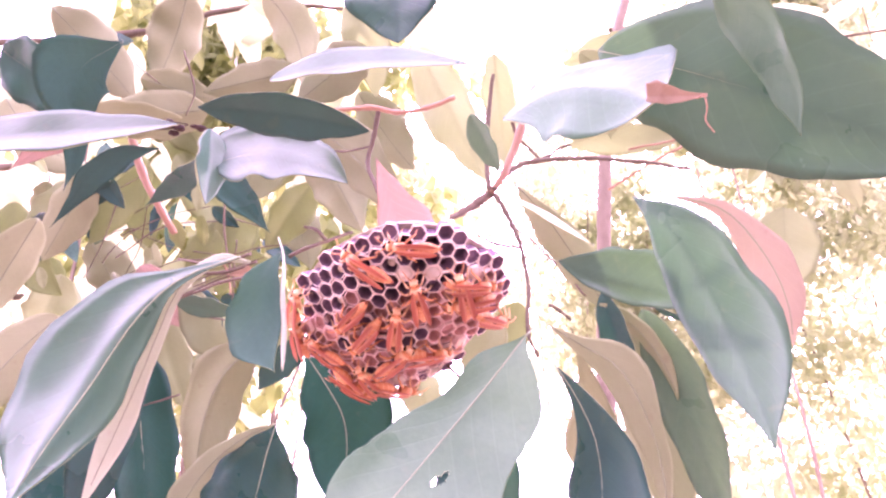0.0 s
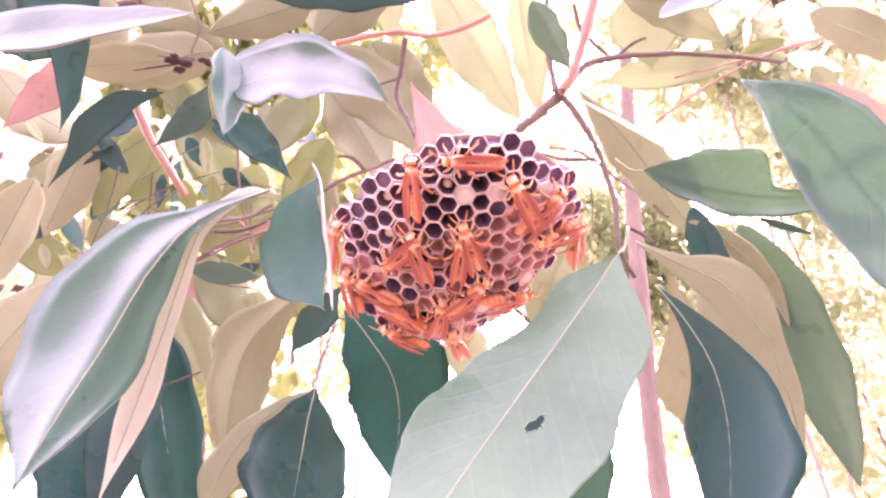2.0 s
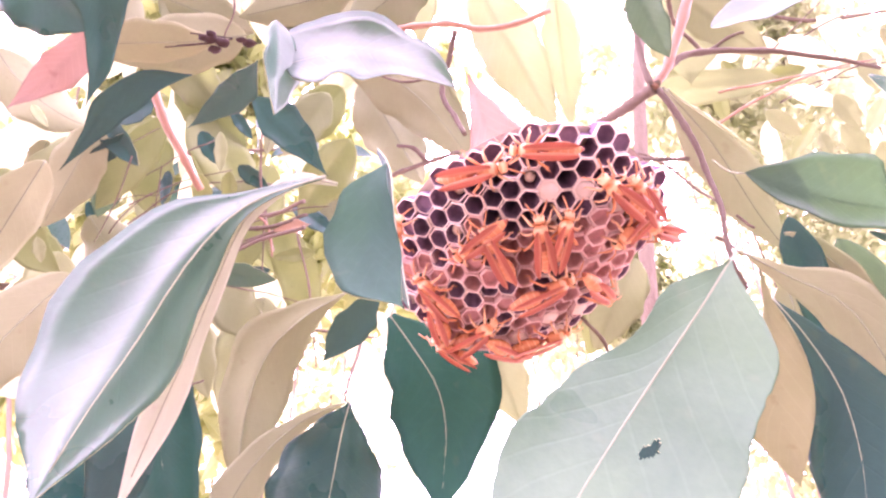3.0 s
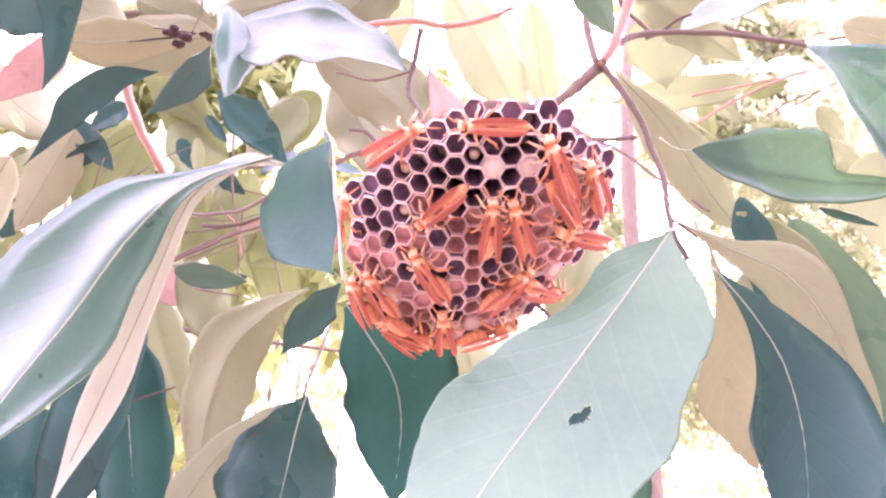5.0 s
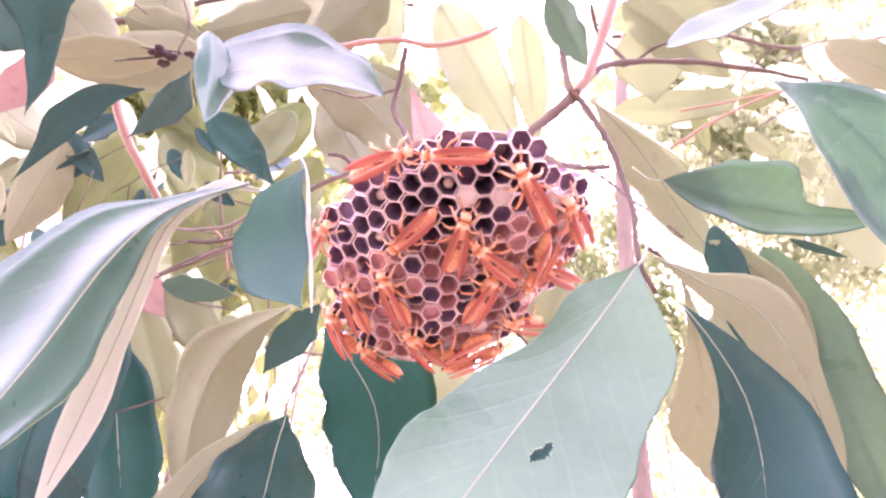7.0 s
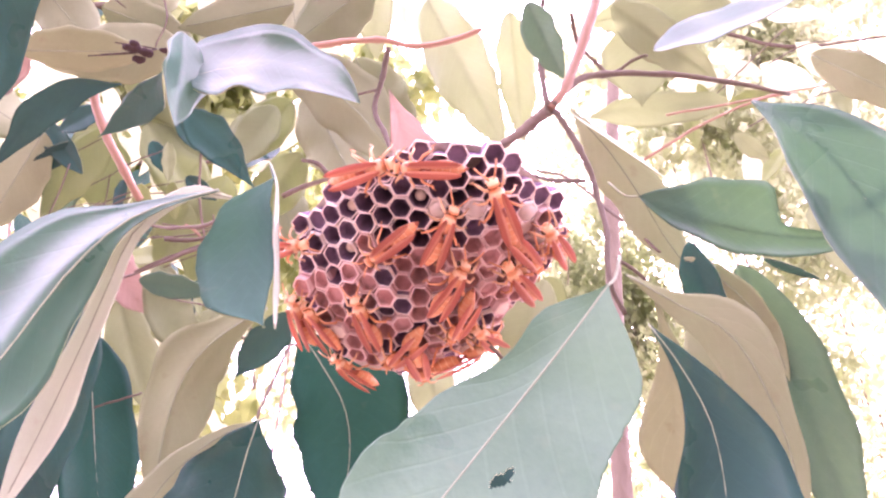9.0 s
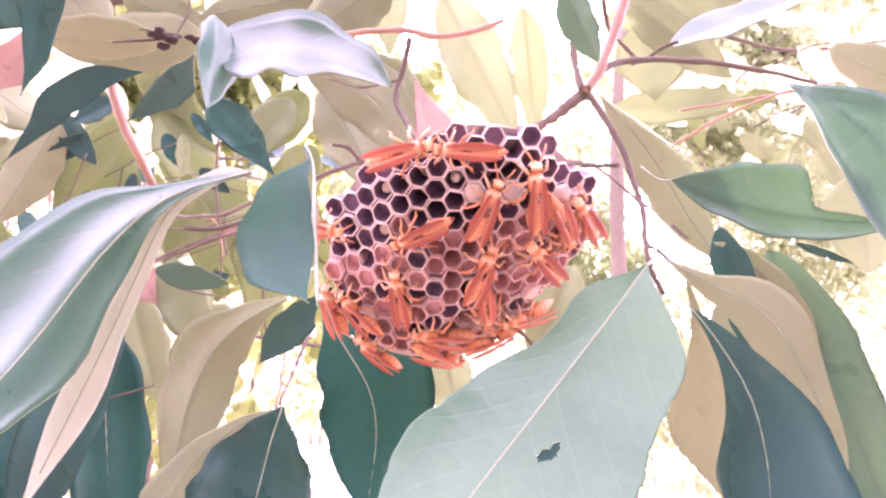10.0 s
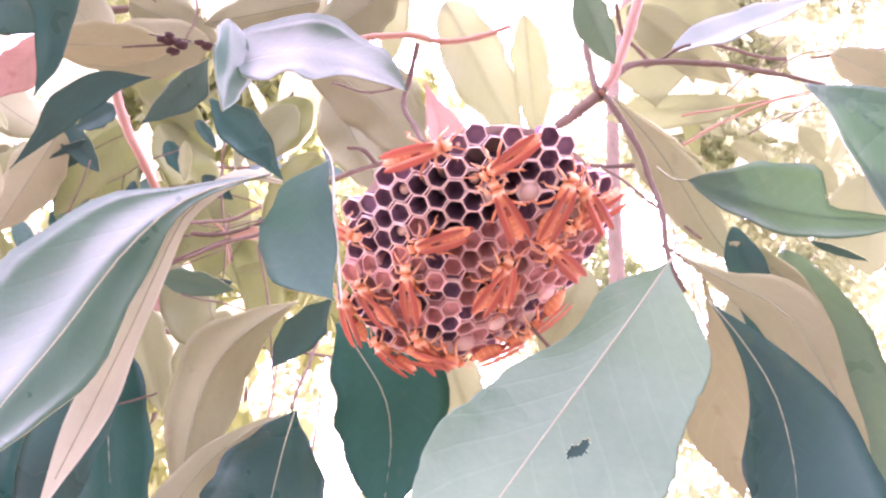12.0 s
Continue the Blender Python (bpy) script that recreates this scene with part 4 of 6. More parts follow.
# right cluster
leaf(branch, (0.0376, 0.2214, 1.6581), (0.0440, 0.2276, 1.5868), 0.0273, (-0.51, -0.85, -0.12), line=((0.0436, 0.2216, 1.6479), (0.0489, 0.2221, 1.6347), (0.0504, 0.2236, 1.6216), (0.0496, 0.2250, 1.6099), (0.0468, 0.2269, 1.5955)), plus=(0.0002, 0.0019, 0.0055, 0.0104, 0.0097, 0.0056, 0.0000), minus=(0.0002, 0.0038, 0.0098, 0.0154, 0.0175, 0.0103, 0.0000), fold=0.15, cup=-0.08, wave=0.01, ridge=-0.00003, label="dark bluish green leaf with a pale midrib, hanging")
leaf(branch, (0.0372, 0.2311, 1.6764), (0.0750, 0.2401, 1.6016), 0.0164, (0.50, 0.79, 0.35), line=((0.0495, 0.2309, 1.6678), (0.0622, 0.2295, 1.6584), (0.0704, 0.2321, 1.6421), (0.0745, 0.2358, 1.6239)), plus=(0.0003, 0.0031, 0.0084, 0.0049, 0.0032, 0.0000), minus=(0.0003, 0.0038, 0.0080, 0.0081, 0.0046, 0.0000), fold=0.2, wave=0.02, label="arching leaf with beige underside")
leaf(branch, (0.0490, 0.2436, 1.6790), (0.0654, 0.2816, 1.6166), 0.0221, (-0.39, -0.74, -0.55), line=((0.0533, 0.2528, 1.6666), (0.0571, 0.2615, 1.6531), (0.0584, 0.2702, 1.6394), (0.0623, 0.2766, 1.6251)), plus=(0.0004, 0.0011, 0.0058, 0.0109, 0.0057, 0.0000), minus=(0.0004, 0.0027, 0.0088, 0.0111, 0.0049, 0.0000), fold=0.12, top=LEAF_KHAKI, under=LEAF_KHAKI, label="olive green leaf lit through from behind")
leaf(branch, (0.0685, 0.2525, 1.6879), (0.0993, 0.2709, 1.6534), 0.0157, (0.52, 0.46, 0.71), fold=0.2, label="leaf turned to show its beige underside")
leaf(branch, (0.0435, 0.2289, 1.7008), (0.1029, 0.2220, 1.6833), 0.0216, (-0.21, -0.91, -0.37), cup=-0.10, skew=0.35, fold=0.12, wave=0.05, peak=0.5, tail=0.62, top=LEAF_GREY, stalk=(0.0358, 0.2308, 1.7070), bend=-0.022, side=0.059, label="grey-green leaf with a hooked tip")
# separate strip whose cream skin paints in the lit edge of the leaf
leaf(branch, (0.0231, 0.2225, 1.7273), (0.0612, 0.2419, 1.7132), 0.0088, (0.53, -0.67, 0.51), line=((0.0343, 0.2293, 1.7244), (0.0474, 0.2359, 1.7195)), plus=(0.0008, 0.0034, 0.0044, 0.0000), minus=(0.0008, 0.0034, 0.0044, 0.0000), fold=0.1, wave=0.01, top=LEAF_CREAM, label="narrow leaf edge, its catch of light put into cream colour")
leaf(branch, (0.0296, 0.2397, 1.7427), (0.0732, 0.2641, 1.6886), 0.0181, (0.33, 0.73, 0.60), line=((0.0430, 0.2467, 1.7301), (0.0541, 0.2538, 1.7162), (0.0630, 0.2599, 1.7028)), plus=(0.0004, 0.0042, 0.0088, 0.0059, 0.0000), minus=(0.0004, 0.0084, 0.0093, 0.0068, 0.0000), fold=0.15, label="broad leaf in two tones showing its beige underside")
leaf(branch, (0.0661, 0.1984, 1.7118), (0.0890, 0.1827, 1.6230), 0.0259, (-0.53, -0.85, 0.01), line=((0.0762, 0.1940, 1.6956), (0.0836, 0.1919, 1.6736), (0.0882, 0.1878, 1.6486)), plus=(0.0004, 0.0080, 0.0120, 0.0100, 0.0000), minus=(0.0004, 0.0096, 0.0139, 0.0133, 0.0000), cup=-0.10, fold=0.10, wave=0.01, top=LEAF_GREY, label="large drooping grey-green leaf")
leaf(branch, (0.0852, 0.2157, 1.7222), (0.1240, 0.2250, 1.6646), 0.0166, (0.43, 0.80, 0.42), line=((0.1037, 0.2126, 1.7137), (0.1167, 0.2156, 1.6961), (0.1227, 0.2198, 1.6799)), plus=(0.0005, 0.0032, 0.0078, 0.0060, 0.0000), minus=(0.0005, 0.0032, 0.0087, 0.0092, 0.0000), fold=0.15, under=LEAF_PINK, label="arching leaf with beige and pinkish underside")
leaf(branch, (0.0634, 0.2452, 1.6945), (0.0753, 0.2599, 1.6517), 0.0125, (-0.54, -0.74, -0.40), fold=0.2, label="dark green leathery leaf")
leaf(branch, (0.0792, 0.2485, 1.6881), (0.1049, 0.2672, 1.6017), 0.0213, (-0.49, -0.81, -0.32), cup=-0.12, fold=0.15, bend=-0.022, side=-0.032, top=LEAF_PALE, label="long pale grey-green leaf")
leaf(branch, (0.0844, 0.2911, 1.6915), (0.1087, 0.3233, 1.6000), 0.0289, (0.41, 0.82, 0.40), fold=0.2, label="leaf turned to show its beige underside")
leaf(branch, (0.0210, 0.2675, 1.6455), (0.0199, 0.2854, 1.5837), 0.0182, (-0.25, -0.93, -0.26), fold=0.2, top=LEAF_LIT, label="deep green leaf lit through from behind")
leaf(branch, (0.0800, 0.2352, 1.6838), (0.0946, 0.2333, 1.6762), 0.0028, (-0.45, -0.47, -0.76), fold=0.3, label="dry dark leaf edge")
leaf(branch, (0.2101, 0.3539, 1.7921), (0.2140, 0.3807, 1.7437), 0.0421, (-0.68, -0.62, -0.40), fold=0.15, top=LEAF_YOUNG, under=LEAF_YOUNG, label="young yellow-green leaf with light coming through")
leaf(branch, (0.1570, 0.2857, 1.8138), (0.2003, 0.2821, 1.7776), 0.0198, (0.62, 0.34, 0.71), fold=0.15, label="leaf turned to show its beige underside")
# top right, close to the first place of the camera
leaf(branch, (0.0457, 0.1494, 1.7334), (0.1226, 0.1313, 1.6803), 0.0420, (-0.46, -0.80, -0.39), cup=-0.06, fold=0.12, wave=0.02, peak=0.45, bend=0.000, side=-0.027, top=LEAF_GREY, label="big green leaf lit through from behind")
leaf(branch, (0.0176, 0.1580, 1.7150), (0.0530, 0.1246, 1.6967), 0.0377, (-0.53, -0.76, 0.36), line=((0.0277, 0.1486, 1.7162), (0.0355, 0.1415, 1.7134), (0.0425, 0.1362, 1.7074), (0.0482, 0.1309, 1.7013)), plus=(0.0007, 0.0139, 0.0172, 0.0151, 0.0082, 0.0000), minus=(0.0007, 0.0122, 0.0161, 0.0226, 0.0146, 0.0000), cup=-0.06, fold=-0.18, wave=0.03, top=LEAF_GREY, label="pale glossy leaf with a brown shrivelled tip")
leaf(branch, (0.0628, 0.1140, 1.7334), (0.0846, 0.1290, 1.6883), 0.0112, (-0.51, -0.71, -0.48), line=((0.0714, 0.1182, 1.7226), (0.0774, 0.1205, 1.7138), (0.0806, 0.1232, 1.7056), (0.0833, 0.1258, 1.6971)), plus=(0.0003, 0.0055, 0.0074, 0.0054, 0.0041, 0.0000), minus=(0.0003, 0.0049, 0.0038, 0.0032, 0.0022, 0.0000), fold=0.25, cup=-0.1, wave=0.06, top=LEAF_PALE, label="pale leaf hanging close by with a wavy edge and pink point")
leaf(branch, (-0.0170, 0.1492, 1.7788), (-0.0142, 0.1553, 1.7424), 0.0347, (-0.14, -0.97, -0.17), fold=0.2, label="hanging leaf with a reddish tip")
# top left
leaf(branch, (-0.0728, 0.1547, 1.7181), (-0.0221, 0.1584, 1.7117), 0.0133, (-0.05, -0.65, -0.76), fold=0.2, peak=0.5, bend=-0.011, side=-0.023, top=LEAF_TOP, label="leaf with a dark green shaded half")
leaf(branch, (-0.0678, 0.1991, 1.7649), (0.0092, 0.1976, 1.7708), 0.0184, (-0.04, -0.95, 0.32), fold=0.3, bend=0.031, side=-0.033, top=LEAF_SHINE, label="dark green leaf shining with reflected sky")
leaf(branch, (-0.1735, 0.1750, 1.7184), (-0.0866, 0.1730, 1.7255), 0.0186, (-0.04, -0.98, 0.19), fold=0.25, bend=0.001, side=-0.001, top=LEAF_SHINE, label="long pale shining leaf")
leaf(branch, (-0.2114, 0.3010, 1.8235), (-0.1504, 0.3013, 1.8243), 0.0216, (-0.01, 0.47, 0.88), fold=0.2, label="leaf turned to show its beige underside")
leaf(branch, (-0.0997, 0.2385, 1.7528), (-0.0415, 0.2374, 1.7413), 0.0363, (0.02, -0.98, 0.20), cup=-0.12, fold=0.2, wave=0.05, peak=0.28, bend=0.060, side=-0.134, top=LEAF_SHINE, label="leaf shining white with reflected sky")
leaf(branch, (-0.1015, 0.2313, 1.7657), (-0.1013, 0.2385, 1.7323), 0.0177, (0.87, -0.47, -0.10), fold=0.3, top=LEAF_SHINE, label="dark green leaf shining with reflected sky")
leaf(branch, (-0.1081, 0.2358, 1.7531), (-0.1409, 0.2651, 1.7473), 0.0114, (-0.18, -0.38, -0.91), line=((-0.1167, 0.2467, 1.7519), (-0.1277, 0.2564, 1.7501)), plus=(0.0002, 0.0048, 0.0041, 0.0000), minus=(0.0002, 0.0066, 0.0048, 0.0000), fold=0.15, label="dark green leathery leaf")
leaf(branch, (-0.1589, 0.2999, 1.8030), (-0.2172, 0.3142, 1.7612), 0.0149, (0.33, -0.66, -0.68), line=((-0.1770, 0.2984, 1.7984), (-0.1937, 0.3019, 1.7873), (-0.2057, 0.3088, 1.7741)), plus=(0.0003, 0.0050, 0.0066, 0.0027, 0.0000), minus=(0.0003, 0.0062, 0.0083, 0.0036, 0.0000), fold=0.2, cup=-0.1, label="dark green leathery leaf")
leaf(branch, (-0.1320, 0.3034, 1.7940), (-0.0977, 0.3206, 1.7601), 0.0180, (0.05, -0.91, -0.42), line=((-0.1222, 0.3086, 1.7840), (-0.1110, 0.3131, 1.7745)), plus=(0.0008, 0.0078, 0.0071, 0.0000), minus=(0.0008, 0.0103, 0.0082, 0.0000), cup=-0.12, fold=0.15, label="dark green leathery leaf")
leaf(branch, (-0.1423, 0.2192, 1.8047), (-0.1736, 0.2536, 1.7486), 0.0314, (0.45, -0.63, -0.64), line=((-0.1611, 0.2225, 1.7903), (-0.1652, 0.2359, 1.7744), (-0.1682, 0.2458, 1.7619)), plus=(0.0006, 0.0172, 0.0071, 0.0036, 0.0000), minus=(0.0006, 0.0142, 0.0071, 0.0045, 0.0000), fold=0.15, label="dark green leathery leaf")
leaf(branch, (-0.2188, 0.3111, 1.8484), (-0.2633, 0.3303, 1.8090), 0.0176, (0.38, -0.59, -0.71), line=((-0.2301, 0.3202, 1.8371), (-0.2431, 0.3262, 1.8262)), plus=(0.0007, 0.0077, 0.0085, 0.0000), minus=(0.0007, 0.0098, 0.0092, 0.0000), fold=0.2, wave=0.06, top=LEAF_RED, under=LEAF_RED, label="reddish withering leaf")
leaf(branch, (-0.2583, 0.2890, 1.8655), (-0.2138, 0.3041, 1.8362), 0.0389, (-0.18, -0.74, -0.65), fold=0.2, label="dark green leathery leaf")
leaf(branch, (-0.1412, 0.3121, 1.8384), (-0.2207, 0.3251, 1.8400), 0.0299, (0.14, 0.77, 0.62), fold=0.2, label="leaf turned to show its beige underside")
leaf(branch, (-0.0875, 0.3076, 1.8643), (-0.1474, 0.3151, 1.8540), 0.0232, (-0.00, 0.81, 0.59), fold=0.2, label="leaf turned to show its beige underside")
leaf(branch, (-0.1816, 0.3036, 1.8558), (-0.1447, 0.3339, 1.8612), 0.0220, (-0.40, 0.34, 0.85), fold=0.2, label="leaf turned to show its beige underside")
leaf(branch, (-0.0494, 0.3154, 1.8894), (-0.0941, 0.3331, 1.8600), 0.0327, (-0.03, 0.84, 0.55), fold=0.2, label="leaf turned to show its beige underside")
# behind the comb
leaf(branch, (-0.1046, 0.3946, 1.8735), (-0.1456, 0.4151, 1.8390), 0.0297, (0.05, -0.83, -0.56), fold=0.2, cup=0.08, wave=0.06, top=LEAF_OLIVE, under=LEAF_OLIVE, label="olive green leaf lit through from behind")
leaf(branch, (-0.0974, 0.3377, 1.8518), (-0.0289, 0.3496, 1.7860), 0.0382, (0.34, 0.79, 0.50), fold=0.2, cup=0.08, wave=0.06, bend=0.017, side=0.080, label="leaf turned to show its beige underside")
leaf(branch, (-0.0878, 0.3604, 1.8517), (-0.0540, 0.3725, 1.7873), 0.0356, (-0.03, 0.99, 0.17), fold=0.2, cup=0.08, wave=0.06, label="leaf turned to show its beige underside")
leaf(branch, (-0.0344, 0.2710, 1.7766), (-0.0105, 0.2951, 1.7116), 0.0276, (0.01, -0.94, -0.34), line=((-0.0284, 0.2787, 1.7607), (-0.0212, 0.2855, 1.7442), (-0.0135, 0.2921, 1.7245)), plus=(0.0003, 0.0059, 0.0122, 0.0119, 0.0000), minus=(0.0003, 0.0080, 0.0154, 0.0119, 0.0000), fold=0.15, wave=0.05, top=LEAF_RED, under=LEAF_RED, label="reddish withering leaf")
leaf(branch, (-0.0190, 0.3608, 1.9295), (0.0284, 0.3891, 1.8353), 0.0402, (-0.49, -0.74, -0.47), fold=0.2, cup=0.08, wave=0.06, top=LEAF_YOUNG, under=LEAF_YOUNG, label="young yellow-green leaf with light coming through")
leaf(branch, (0.0373, 0.3844, 1.9458), (0.0481, 0.4285, 1.8662), 0.0273, (0.15, -0.87, -0.46), fold=0.2, cup=0.08, wave=0.06, top=LEAF_YOUNG, under=LEAF_YOUNG, label="young yellow-green leaf with light coming through")
leaf(branch, (0.0927, 0.3452, 1.9105), (0.1589, 0.3664, 1.8691), 0.0282, (-0.35, -0.47, -0.81), fold=0.2, cup=0.08, wave=0.06, top=LEAF_YOUNG, under=LEAF_YOUNG, label="young yellow-green leaf with light coming through")
leaf(branch, (0.1050, 0.3290, 1.8568), (0.1784, 0.3056, 1.8743), 0.0279, (-0.35, -0.89, 0.28), fold=0.2, top=LEAF_SHINE, label="leaf with a bright sheen along its blade")
leaf(branch, (0.0099, 0.2021, 1.7506), (0.0211, 0.2126, 1.7312), 0.0113, (-0.59, -0.51, -0.62), fold=0.3, top=LEAF_PALE, label="small greyish leaf with a reddish tip by the fork")
leaf(branch, (0.0411, 0.3363, 1.7240), (0.0253, 0.3693, 1.6863), 0.0258, (-0.44, -0.76, -0.48), fold=0.1, top=LEAF_OLIVE, under=LEAF_OLIVE, label="olive green leaf lit through from behind")
leaf(branch, (-0.0214, 0.3837, 1.7040), (-0.0046, 0.4074, 1.6606), 0.0254, (-0.16, -0.84, -0.52), fold=0.2, cup=0.08, wave=0.06, top=LEAF_YOUNG, under=LEAF_YOUNG, label="young yellow-green leaf with light coming through")
leaf(branch, (-0.2168, 0.4594, 1.7634), (-0.1993, 0.4951, 1.6986), 0.0297, (0.23, -0.88, -0.42), fold=0.2, cup=0.08, wave=0.06, top=LEAF_YOUNG, under=LEAF_YOUNG, label="young yellow-green leaf with light coming through")
leaf(branch, (-0.1832, 0.4303, 1.7728), (-0.1488, 0.4571, 1.7229), 0.0296, (-0.03, -0.87, -0.49), fold=0.25, cup=-0.08, wave=0.07, bend=0.06, side=0.100, top=LEAF_YOUNG, under=LEAF_YOUNG, label="young yellow-green leaf with light coming through")
leaf(branch, (-0.1779, 0.3977, 1.7488), (-0.1369, 0.4001, 1.7423), 0.0150, (-0.06, -0.74, -0.67), fold=0.15, top=LEAF_GREY, label="small grey-green leaf")
leaf(branch, (-0.1697, 0.4992, 1.7718), (-0.2070, 0.5392, 1.7021), 0.0464, (-0.12, -0.89, -0.44), fold=0.25, cup=-0.08, wave=0.07, bend=0.06, side=-0.083, top=LEAF_YOUNG, under=LEAF_YOUNG, label="young yellow-green leaf with light coming through")
leaf(branch, (-0.2029, 0.3210, 1.7121), (-0.2486, 0.3286, 1.6472), 0.0294, (-0.33, 0.88, 0.33), fold=0.2, bend=-0.003, side=-0.056, label="leaf turned to show its beige underside")
leaf(branch, (-0.2264, 0.3164, 1.7682), (-0.2657, 0.3424, 1.7115), 0.0254, (-0.55, 0.55, 0.63), fold=0.2, label="leaf turned to show its beige underside")
leaf(branch, (-0.2525, 0.3920, 1.8449), (-0.2919, 0.4235, 1.7907), 0.0318, (-0.12, 0.82, 0.56), fold=0.2, label="leaf turned to show its beige underside")
leaf(branch, (-0.2191, 0.4055, 1.8601), (-0.2678, 0.4351, 1.8097), 0.0269, (0.05, -0.84, -0.54), fold=0.2, top=LEAF_OLIVE, under=LEAF_OLIVE, label="olive green leaf lit through from behind")
leaf(branch, (-0.2199, 0.4225, 1.7860), (-0.1894, 0.4440, 1.7462), 0.0264, (-0.12, -0.83, -0.54), fold=0.3, top=LEAF_RED, under=LEAF_RED, label="reddish withering leaf")
leaf(branch, (-0.2998, 0.4420, 1.8605), (-0.2446, 0.4469, 1.8489), 0.0210, (-0.10, -0.66, -0.74), fold=0.2, label="dark green leathery leaf")
leaf(branch, (-0.2493, 0.4432, 1.9582), (-0.2018, 0.4703, 1.9072), 0.0370, (-0.16, -0.80, -0.58), fold=0.2, cup=0.08, wave=0.06, top=LEAF_OLIVE, under=LEAF_OLIVE, label="olive green leaf lit through from behind")
leaf(branch, (-0.2324, 0.4687, 1.9118), (-0.1807, 0.5064, 1.8416), 0.0404, (0.45, -0.88, -0.14), fold=0.2, cup=0.08, wave=0.06, top=LEAF_OLIVE, under=LEAF_OLIVE, label="olive green leaf lit through from behind")
leaf(branch, (-0.3391, 0.5218, 1.8222), (-0.3662, 0.5523, 1.7692), 0.0438, (0.68, -0.43, -0.59), fold=0.2, cup=0.08, wave=0.06, top=LEAF_YOUNG, under=LEAF_YOUNG, label="young yellow-green leaf with light coming through")
leaf(branch, (-0.2790, 0.4266, 1.8612), (-0.3242, 0.4498, 1.8102), 0.0404, (0.58, -0.42, -0.70), fold=0.2, cup=0.08, wave=0.06, top=LEAF_YOUNG, under=LEAF_YOUNG, label="young yellow-green leaf with light coming through")
leaf(branch, (-0.1034, 0.4307, 1.8587), (-0.1397, 0.4522, 1.8115), 0.0336, (0.46, -0.62, -0.64), fold=0.2, cup=0.08, wave=0.06, top=LEAF_OLIVE, under=LEAF_OLIVE, label="olive green leaf lit through from behind")
# leaves filling the upper left
leaf(branch, (-0.3059, 0.3727, 1.9849), (-0.2436, 0.4064, 1.9213), 0.0433, (0.02, 0.87, 0.48), fold=0.25, cup=-0.08, wave=0.07, bend=0.06, side=0.000, label="leaf turned to show its beige underside")
leaf(branch, (-0.2102, 0.3867, 2.0162), (-0.2406, 0.4243, 1.9507), 0.0431, (-0.55, 0.59, 0.59), fold=0.25, cup=-0.08, wave=0.07, bend=0.06, side=0.050, label="leaf turned to show its beige underside")
leaf(branch, (-0.1399, 0.3642, 1.9914), (-0.1075, 0.3911, 1.9209), 0.0350, (0.26, 0.86, 0.45), fold=0.25, cup=-0.08, wave=0.07, bend=0.06, side=0.100, label="leaf turned to show its beige underside")
leaf(branch, (-0.0778, 0.3755, 1.9883), (-0.0544, 0.4106, 1.9243), 0.0361, (-0.29, -0.79, -0.54), fold=0.25, cup=-0.08, wave=0.07, bend=0.06, side=-0.133, top=LEAF_YOUNG, under=LEAF_YOUNG, label="young yellow-green leaf with light coming through")
leaf(branch, (-0.3533, 0.4155, 1.9312), (-0.2893, 0.4421, 1.8804), 0.0392, (-0.31, 0.95, 0.10), fold=0.25, cup=-0.08, wave=0.07, bend=0.06, side=-0.083, label="leaf turned to show its beige underside")
leaf(branch, (-0.2860, 0.4853, 1.9259), (-0.2688, 0.5273, 1.8497), 0.0443, (0.14, -0.88, -0.45), fold=0.25, cup=-0.08, wave=0.07, bend=0.06, side=-0.033, top=LEAF_OLIVE, under=LEAF_OLIVE, label="olive green leaf lit through from behind")
leaf(branch, (-0.1715, 0.4869, 1.8759), (-0.1988, 0.5281, 1.8036), 0.0426, (0.02, -0.87, -0.50), fold=0.25, cup=-0.08, wave=0.07, bend=0.06, side=0.017, top=LEAF_OLIVE, under=LEAF_OLIVE, label="olive green leaf lit through from behind")
leaf(branch, (-0.1496, 0.5031, 1.8868), (-0.1230, 0.5338, 1.8304), 0.0374, (0.09, 0.86, 0.51), fold=0.25, cup=-0.08, wave=0.07, bend=0.06, side=0.067, label="leaf turned to show its beige underside")
leaf(branch, (-0.3640, 0.4736, 1.8689), (-0.3271, 0.5120, 1.7981), 0.0377, (0.23, -0.90, -0.37), fold=0.25, cup=-0.08, wave=0.07, bend=0.06, side=0.117, top=LEAF_OLIVE, under=LEAF_OLIVE, label="olive green leaf lit through from behind")
leaf(branch, (-0.1720, 0.5084, 1.8375), (-0.1468, 0.5529, 1.7564), 0.0349, (-0.18, -0.84, -0.52), fold=0.25, cup=-0.08, wave=0.07, bend=0.06, side=-0.117, top=LEAF_OLIVE, under=LEAF_OLIVE, label="olive green leaf lit through from behind")
leaf(branch, (-0.0738, 0.4403, 1.9541), (-0.0263, 0.4717, 1.8955), 0.0454, (0.42, 0.61, 0.67), fold=0.25, cup=-0.08, wave=0.07, bend=0.06, side=-0.067, label="leaf turned to show its beige underside")
leaf(branch, (-0.3403, 0.5522, 1.8705), (-0.3073, 0.5846, 1.8107), 0.0461, (-0.01, 0.88, 0.47), fold=0.25, cup=-0.08, wave=0.07, bend=0.06, side=-0.017, label="leaf turned to show its beige underside")
